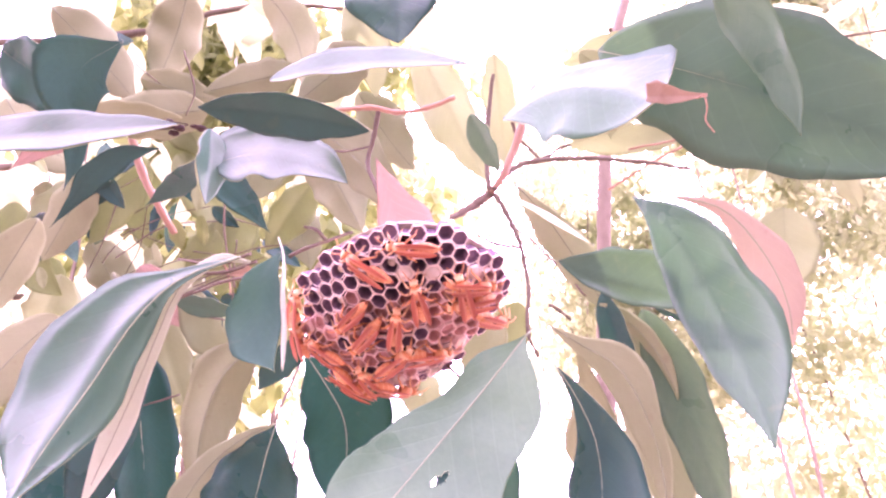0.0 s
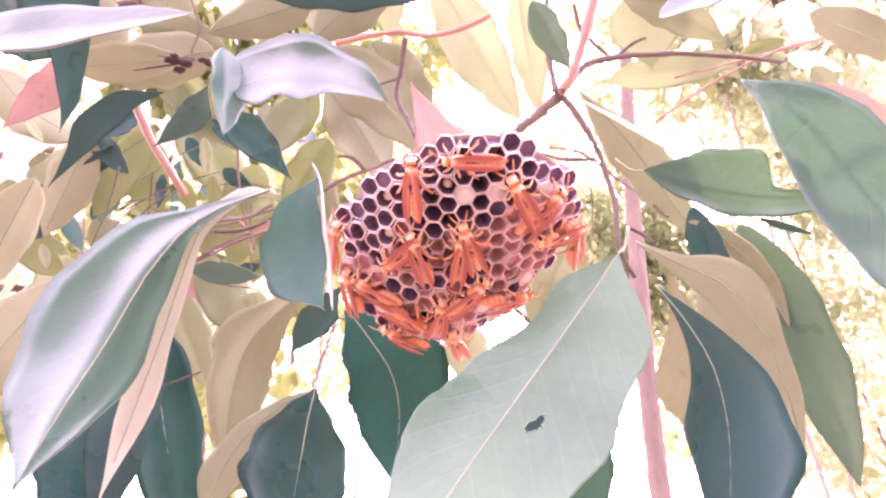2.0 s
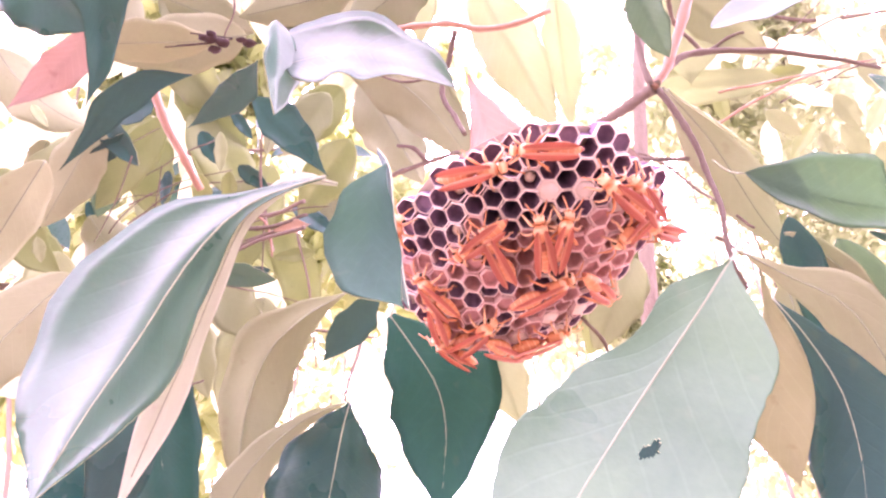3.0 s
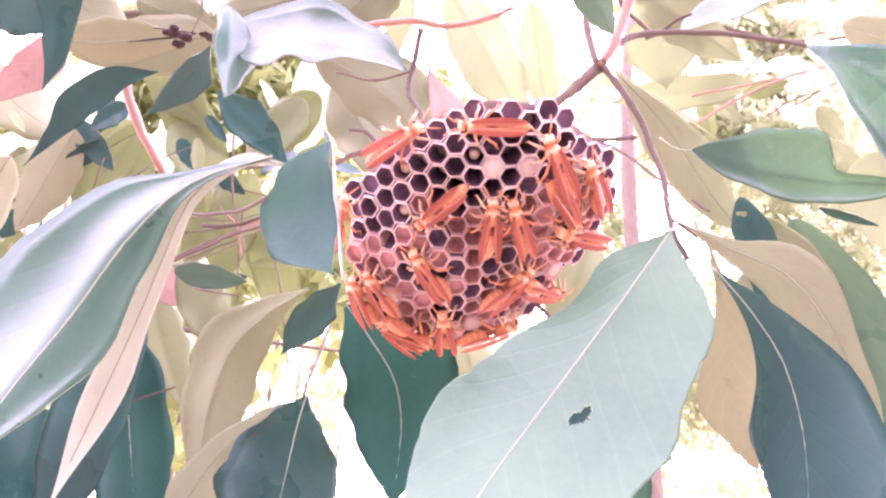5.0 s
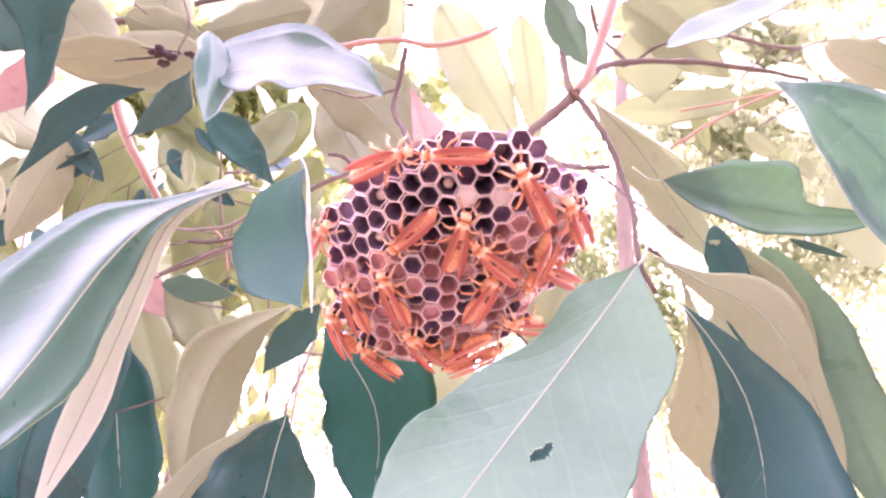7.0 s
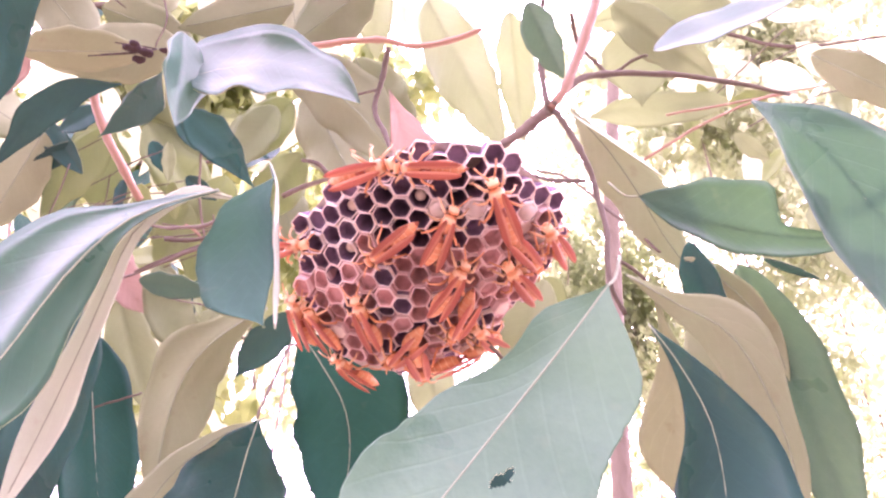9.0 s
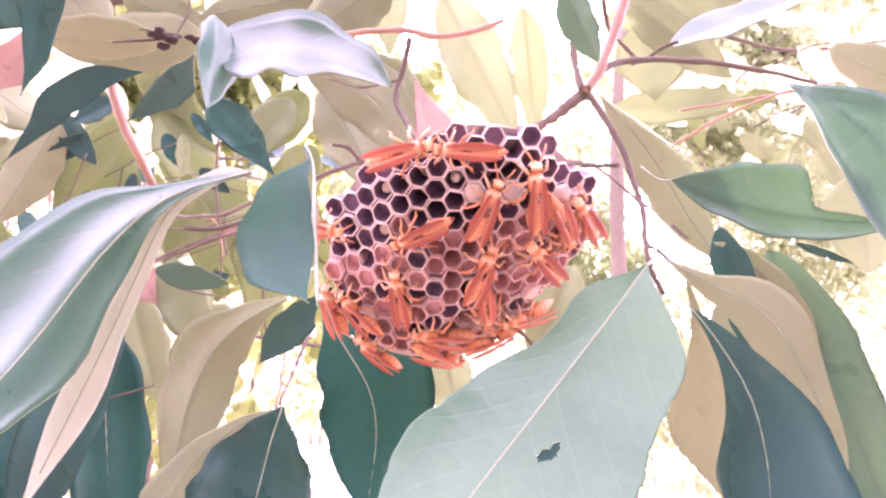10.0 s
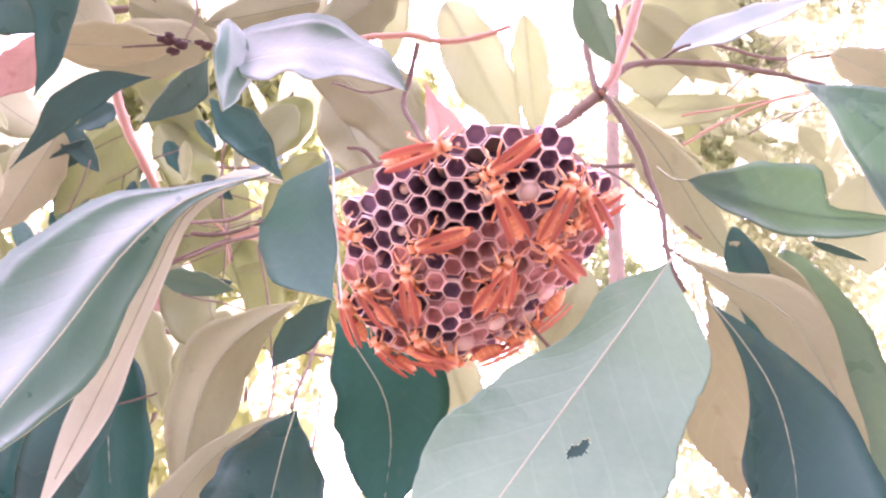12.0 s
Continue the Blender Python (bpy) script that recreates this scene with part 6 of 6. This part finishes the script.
def bough(label, points, r0, r1, count, seed, size, kinds, spread):
    """A leafy bough: a stem with hanging leaves all along it."""
    rnd = random.Random(seed)
    b = thing("leafy_bough", label, "branch", "boughs behind the comb")
    twig(b, points, r0, r1, wobble=0.003)
    line = bent(points, 10)
    for k in range(count):
        p = line[int(rnd.random() * len(line)) % len(line)] + Vector((rnd.gauss(0, 1), rnd.gauss(0, 1), rnd.gauss(0, 0.8))) * spread
        me = rnd.choice(kinds)
        s = rnd.uniform(0.75, 1.25) * size
        m = Matrix.Translation(p) @ pose(0, 0, 0, rnd.gauss(70, 25), rnd.gauss(0, 35), rnd.uniform(0, 360)) @ Matrix.Scale(s, 4)
        part("leaf", me, b, m)
    return b


MID = [hanging_leaf_mesh(1.0, 0.42, k, m) for k, m in enumerate((LEAF_YOUNG, LEAF_UNDER, LEAF_UNDER, LEAF_YOUNG, LEAF_TOP))]
bough("sunlit bough with pale yellow-green leaves", ((-0.594, 0.620, 2.181), (-0.382, 0.589, 2.164), (-0.231, 0.593, 2.213), (-0.027, 0.631, 2.237)), 0.005, 0.002, 75, 3, 0.085, MID[:4], 0.085)
bough("bough of small green and olive leaves", ((-0.620, 0.737, 2.072), (-0.468, 0.715, 2.062), (-0.353, 0.736, 2.059), (-0.208, 0.772, 2.091)), 0.005, 0.0015, 80, 5, 0.065, MID, 0.08)
bough("shaded bough with olive leaves", ((-0.548, 0.724, 1.882), (-0.418, 0.747, 1.876), (-0.302, 0.785, 1.861), (-0.117, 0.843, 1.850)), 0.005, 0.0015, 60, 8, 0.075, MID[:4], 0.075)
bough("sunlit bough with pale yellow-green leaves", ((0.313, 0.935, 2.498), (0.470, 0.892, 2.465), (0.621, 0.904, 2.435), (0.805, 0.851, 2.418)), 0.005, 0.002, 60, 11, 0.10, MID[:2], 0.11)


def far_bush(label, centre, radii, count, seed, size, skin=FAR_LEAF, stem=0.011):
    """A bush or crown far behind: stems, and a cloud of small leaves with gaps."""
    rnd = random.Random(seed)
    t = thing("far_bush", label, "bush", "bushes in the distance")
    c = Vector(centre)
    for k in range(2):
        top = c + Vector((rnd.uniform(-0.7, 0.7) * radii[0], rnd.uniform(-0.5, 0.5) * radii[1], rnd.uniform(0.2, 0.9) * radii[2]))
        foot = Vector((c.x + rnd.uniform(-0.2, 0.2), c.y + rnd.uniform(-0.2, 0.2), -0.05))
        twig(t, (foot, foot.lerp(top, 0.4) + Vector((0.05, 0, 0)), foot.lerp(top, 0.75), top), stem, stem * 0.3, TRUNK, "stem", wobble=0.02)
    clumps = [Vector((rnd.gauss(0, 0.45), rnd.gauss(0, 0.4), rnd.gauss(0, 0.45))) for _ in range(26)]
    verts, faces = [], []
    for k in range(count):
        q = rnd.choice(clumps)
        d = Vector((rnd.gauss(0, 0.13), rnd.gauss(0, 0.13), rnd.gauss(0, 0.13))) + q
        p = c + Vector((d.x * radii[0], d.y * radii[1], d.z * radii[2]))
        s = size * rnd.uniform(0.6, 1.3)
        m = pose(0, 0, 0, rnd.uniform(20, 150), rnd.uniform(-60, 60), rnd.uniform(0, 360))
        i = len(verts)
        verts += [tuple(p + m @ Vector(w) * s) for w in ((0, 0, 0), (0.28, -0.45, 0.06), (0, -1, -0.05), (-0.28, -0.45, 0.06), (0, -0.45, 0))]
        faces += [(i, i + 1, i + 4), (i + 1, i + 2, i + 4), (i + 2, i + 3, i + 4), (i + 3, i, i + 4)]
    me = bpy.data.meshes.new("foliage")
    me.from_pydata(verts, [], faces)
    me.uv_layers.new(name="UVMap")
    me.materials.append(skin)
    tagged(part("foliage", me, t), kind="stuff")
    return t


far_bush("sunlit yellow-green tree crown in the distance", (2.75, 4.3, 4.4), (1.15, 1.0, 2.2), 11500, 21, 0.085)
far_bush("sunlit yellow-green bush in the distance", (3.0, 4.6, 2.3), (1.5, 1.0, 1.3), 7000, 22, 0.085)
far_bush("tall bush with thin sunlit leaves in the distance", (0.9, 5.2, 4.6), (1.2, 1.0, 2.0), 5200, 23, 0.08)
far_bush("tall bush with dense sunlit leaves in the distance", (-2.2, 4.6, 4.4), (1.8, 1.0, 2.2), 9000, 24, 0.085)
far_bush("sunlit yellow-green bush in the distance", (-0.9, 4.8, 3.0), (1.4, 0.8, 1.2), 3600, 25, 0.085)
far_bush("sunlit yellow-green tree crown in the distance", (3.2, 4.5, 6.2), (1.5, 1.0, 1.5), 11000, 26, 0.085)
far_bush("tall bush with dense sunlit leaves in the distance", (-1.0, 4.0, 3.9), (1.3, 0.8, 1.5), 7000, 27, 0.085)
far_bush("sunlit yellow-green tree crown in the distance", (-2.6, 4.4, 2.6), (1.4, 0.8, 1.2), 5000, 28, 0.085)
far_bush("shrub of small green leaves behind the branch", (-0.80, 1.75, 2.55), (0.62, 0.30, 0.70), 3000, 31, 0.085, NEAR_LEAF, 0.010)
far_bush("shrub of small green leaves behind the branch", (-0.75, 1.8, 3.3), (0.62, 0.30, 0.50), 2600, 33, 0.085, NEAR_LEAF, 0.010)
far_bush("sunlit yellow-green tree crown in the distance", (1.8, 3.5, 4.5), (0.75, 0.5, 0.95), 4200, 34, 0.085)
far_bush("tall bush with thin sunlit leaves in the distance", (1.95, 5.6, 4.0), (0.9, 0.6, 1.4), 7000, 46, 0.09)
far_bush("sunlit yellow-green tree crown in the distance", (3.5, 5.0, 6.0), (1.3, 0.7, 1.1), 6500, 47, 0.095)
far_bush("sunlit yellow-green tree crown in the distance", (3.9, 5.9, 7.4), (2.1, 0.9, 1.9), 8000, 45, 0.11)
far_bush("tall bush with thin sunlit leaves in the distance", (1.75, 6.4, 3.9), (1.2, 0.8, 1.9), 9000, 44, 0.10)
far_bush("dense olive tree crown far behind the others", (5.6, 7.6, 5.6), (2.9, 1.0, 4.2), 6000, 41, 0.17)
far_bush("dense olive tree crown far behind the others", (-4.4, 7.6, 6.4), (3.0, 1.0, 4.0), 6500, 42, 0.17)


# ---- what moves: the wasps walk about on the comb ----
def crawl(rows):
    """Rows of seconds, place on the comb and heading, as poses."""
    return [(t, COMB @ on_comb(u, v, h, 0.0006)) for t, u, v, h in rows]


def motions():
    walk(build_wasp(WASP_LABELS[0], 0), crawl(((0.00, 0.0020, 0.0276, 86), (0.50, 0.0020, 0.0275, 86), (1.50, 0.0039, 0.0276, 84), (3.00, -0.0034, 0.0278, 90), (5.50, -0.0013, 0.0276, 87), (6.50, -0.0042, 0.0278, 90), (9.50, -0.0040, 0.0277, 90), (10.50, -0.0013, 0.0275, 87), (11.50, 0.0034, 0.0239, 129), (12.00, 0.0034, 0.0238, 129))))
    walk(build_wasp(WASP_LABELS[1], 1), crawl(((0.00, -0.0151, 0.0206, 60), (0.50, -0.0151, 0.0206, 60), (1.50, -0.0116, 0.0236, 37), (2.25, -0.0129, 0.0224, -19), (3.00, -0.0141, 0.0214, -75), (5.50, -0.0213, 0.0236, -56), (6.50, -0.0185, 0.0252, -64), (9.50, -0.0135, 0.0265, -71), (12.00, -0.0138, 0.0266, -71))))
    walk(build_wasp(WASP_LABELS[0], 2), crawl(((0.00, 0.0235, 0.0101, 10), (0.50, 0.0235, 0.0102, 10), (1.50, 0.0191, 0.0159, 12), (3.00, 0.0209, 0.0169, 49), (5.50, 0.0192, 0.0204, 19), (6.50, 0.0196, 0.0206, 26), (9.50, 0.0190, 0.0203, 15), (10.50, 0.0211, 0.0181, -14), (11.50, 0.0234, 0.0164, -26), (12.00, 0.0233, 0.0164, -26))))
    walk(build_wasp(WASP_LABELS[2], 3), crawl(((0.00, 0.0070, 0.0100, 10), (0.50, 0.0070, 0.0099, 10), (1.50, 0.0047, 0.0016, 15), (3.00, 0.0007, 0.0046, 11), (5.50, 0.0026, 0.0022, -6), (6.50, 0.0013, 0.0052, -11), (9.50, 0.0067, 0.0145, -22), (10.50, 0.0082, 0.0159, -10), (11.50, 0.0048, 0.0155, 28), (12.00, 0.0048, 0.0155, 28))))
    walk(build_wasp(WASP_LABELS[2], 4), crawl(((0.00, -0.0214, -0.0075, 140), (0.50, -0.0214, -0.0073, 140), (1.50, -0.0224, -0.0089, 136), (3.00, -0.0199, -0.0032, 133), (5.50, -0.0149, 0.0016, 133), (6.50, -0.0159, 0.0021, 136), (9.50, -0.0137, 0.0024, 131), (10.50, -0.0177, -0.0008, 110), (11.50, -0.0162, -0.0007, 113), (12.00, -0.0162, -0.0005, 113))))
    walk(build_wasp(WASP_LABELS[1], 5), crawl(((0.00, -0.0166, -0.0165, 145), (0.50, -0.0166, -0.0164, 145), (0.83, -0.0160, -0.0127, 101), (1.17, -0.0153, -0.0091, 57), (1.50, -0.0147, -0.0051, 13), (3.00, -0.0132, 0.0002, 29), (5.50, -0.0194, -0.0164, 33), (6.50, -0.0207, -0.0131, 26), (9.50, -0.0196, -0.0188, 16), (10.50, -0.0183, -0.0122, 7), (11.50, -0.0209, -0.0134, 10), (12.00, -0.0209, -0.0132, 10))))
    walk(build_wasp(WASP_LABELS[2], 6), crawl(((0.00, -0.0002, -0.0216, -42), (0.50, -0.0002, -0.0217, -42), (1.50, 0.0029, -0.0218, -42), (3.00, 0.0072, -0.0149, -61), (5.50, 0.0112, -0.0217, -38), (6.50, 0.0101, -0.0158, -26), (9.50, 0.0078, -0.0035, -28), (10.50, 0.0064, -0.0071, -8), (11.50, 0.0060, -0.0085, -25), (12.00, 0.0060, -0.0084, -25))))
    walk(build_wasp(WASP_LABELS[1], 7), crawl(((0.00, -0.0011, -0.0025, -7), (0.50, -0.0011, -0.0025, -7), (1.50, -0.0012, -0.0039, -8), (3.00, 0.0076, 0.0059, -11), (5.50, 0.0095, 0.0017, 21), (6.50, 0.0081, 0.0036, 26), (7.50, 0.0082, -0.0089, 78), (8.50, 0.0083, -0.0199, 130), (9.50, 0.0084, -0.0306, 182), (10.50, 0.0086, -0.0221, 191), (11.50, 0.0078, -0.0187, 182), (12.00, 0.0077, -0.0189, 182))))
    walk(build_wasp(WASP_LABELS[1], 8), crawl(((0.00, -0.0353, -0.0221, 61), (0.50, -0.0352, -0.0220, 61), (1.50, -0.0338, -0.0208, 70), (3.00, -0.0324, -0.0188, 48), (5.50, -0.0333, -0.0257, 28), (6.50, -0.0322, -0.0197, 20), (9.50, -0.0364, -0.0262, 43), (10.50, -0.0313, -0.0255, 47), (11.50, -0.0338, -0.0211, 43), (12.00, -0.0337, -0.0210, 43))))
    walk(build_wasp(WASP_LABELS[1], 9), crawl(((0.00, 0.0322, 0.0079, -105), (0.50, 0.0322, 0.0080, -105), (1.50, 0.0321, 0.0075, -98), (2.00, 0.0312, 0.0099, -54), (2.50, 0.0303, 0.0123, -10), (3.00, 0.0293, 0.0147, 35), (5.50, 0.0325, 0.0104, 22), (6.50, 0.0336, 0.0095, 25), (9.50, 0.0367, 0.0040, 36), (10.50, 0.0328, 0.0122, 36), (11.50, 0.0302, 0.0137, 34), (12.00, 0.0302, 0.0137, 34))))
    walk(build_wasp(WASP_LABELS[0], 10), crawl(((0.00, 0.0392, -0.0154, -129), (0.50, 0.0393, -0.0161, -129), (1.00, 0.0404, -0.0133, -74), (1.50, 0.0415, -0.0111, -18), (2.25, 0.0393, -0.0073, 22), (3.00, 0.0375, -0.0006, 62), (5.50, 0.0261, -0.0088, 65), (6.50, 0.0281, -0.0106, 57), (9.50, 0.0243, -0.0054, 35), (10.50, 0.0221, -0.0040, 46), (11.50, 0.0221, -0.0029, 43), (12.00, 0.0221, -0.0029, 43))))
    walk(build_wasp(WASP_LABELS[3], 11), crawl(((0.00, 0.0150, -0.0238, -95), (0.50, 0.0150, -0.0243, -95), (1.50, 0.0173, -0.0321, -87), (3.00, 0.0254, -0.0257, -138), (5.50, 0.0216, -0.0323, -123), (5.83, 0.0202, -0.0291, -178), (6.17, 0.0198, -0.0302, -233), (6.50, 0.0198, -0.0331, -288), (9.50, 0.0170, -0.0310, -321), (10.00, 0.0191, -0.0328, -274), (10.50, 0.0207, -0.0334, -228), (11.50, 0.0211, -0.0336, -228), (12.00, 0.0201, -0.0364, -228))))
    walk(build_wasp(WASP_LABELS[3], 12), crawl(((0.00, -0.0248, -0.0437, 55), (0.50, -0.0248, -0.0441, 55), (1.50, -0.0249, -0.0423, 58), (3.00, -0.0272, -0.0442, 49), (5.50, -0.0292, -0.0433, 45), (6.50, -0.0290, -0.0435, 45), (9.50, -0.0274, -0.0445, 45), (10.50, -0.0301, -0.0422, 45), (11.50, -0.0288, -0.0426, 45), (12.00, -0.0291, -0.0433, 45))))
    walk(build_wasp(WASP_LABELS[1], 13), crawl(((0.00, -0.0160, -0.0348, 26), (0.50, -0.0160, -0.0351, 26), (1.50, -0.0053, -0.0280, 8), (3.00, -0.0146, -0.0337, -39), (5.50, -0.0116, -0.0391, 13), (6.50, -0.0135, -0.0351, 16), (7.50, -0.0124, -0.0360, 65), (8.50, -0.0111, -0.0367, 113), (9.50, -0.0102, -0.0394, 162), (9.83, -0.0095, -0.0363, 107), (10.17, -0.0089, -0.0333, 52), (10.50, -0.0078, -0.0311, -3), (11.50, -0.0165, -0.0377, 29), (12.00, -0.0168, -0.0385, 29))))
    walk(build_wasp(WASP_LABELS[3], 14), crawl(((0.00, -0.0003, -0.0476, -122), (0.50, -0.0004, -0.0490, -122), (0.83, -0.0042, -0.0476, -181), (1.17, -0.0080, -0.0454, -241), (1.50, -0.0119, -0.0449, -301), (2.00, -0.0036, -0.0471, -347), (2.50, 0.0024, -0.0452, -393), (3.00, 0.0096, -0.0413, -439), (5.50, 0.0073, -0.0457, -442), (6.50, 0.0094, -0.0468, -437), (10.50, 0.0160, -0.0377, -432), (11.50, 0.0156, -0.0382, -432), (12.00, 0.0146, -0.0412, -432))))
    walk(build_wasp(WASP_LABELS[3], 15), crawl(((0.00, -0.0418, -0.0178, 7), (0.50, -0.0417, -0.0177, 7), (1.50, -0.0417, -0.0180, 7), (3.00, -0.0299, -0.0275, 15), (5.50, -0.0397, -0.0296, 20), (6.50, -0.0385, -0.0330, 22), (9.50, -0.0411, -0.0241, 16), (10.50, -0.0398, -0.0296, 18), (11.50, -0.0398, -0.0287, 18), (12.00, -0.0398, -0.0287, 18))))
    walk(build_wasp(WASP_LABELS[3], 16), crawl(((0.00, -0.0406, -0.0034, -8), (0.50, -0.0406, -0.0033, -8), (1.50, -0.0407, -0.0024, -9), (5.50, -0.0409, -0.0021, -14), (6.50, -0.0406, -0.0013, -27), (9.50, -0.0396, -0.0021, -82), (11.50, -0.0394, -0.0027, -98), (12.00, -0.0393, -0.0026, -98))))
    walk(build_wasp(WASP_LABELS[1], 17), crawl(((0.00, 0.0231, 0.0014, 85), (0.50, 0.0231, 0.0015, 85), (1.50, 0.0314, -0.0066, 78), (3.00, 0.0274, 0.0001, 133), (4.25, 0.0267, -0.0013, 178), (5.50, 0.0259, -0.0026, 223), (6.00, 0.0243, -0.0083, 190), (6.50, 0.0227, -0.0140, 156), (8.00, 0.0273, -0.0079, 190), (9.50, 0.0317, -0.0014, 225), (10.50, 0.0306, 0.0023, 168), (11.50, 0.0295, 0.0063, 112), (12.00, 0.0296, 0.0063, 112))))
    walk(build_wasp(WASP_LABELS[1], 18), crawl(((0.00, -0.0192, -0.0440, -145), (0.50, -0.0192, -0.0445, -145), (1.50, -0.0205, -0.0326, -137), (3.00, -0.0018, -0.0479, -129), (5.50, -0.0204, -0.0462, -128), (5.83, -0.0148, -0.0438, -169), (6.17, -0.0091, -0.0426, -210), (6.50, -0.0032, -0.0427, -250), (7.83, -0.0027, -0.0445, -206), (9.17, -0.0021, -0.0471, -162), (10.50, -0.0034, -0.0481, -118), (11.50, -0.0069, -0.0451, -116), (12.00, -0.0075, -0.0466, -116))))


motions()
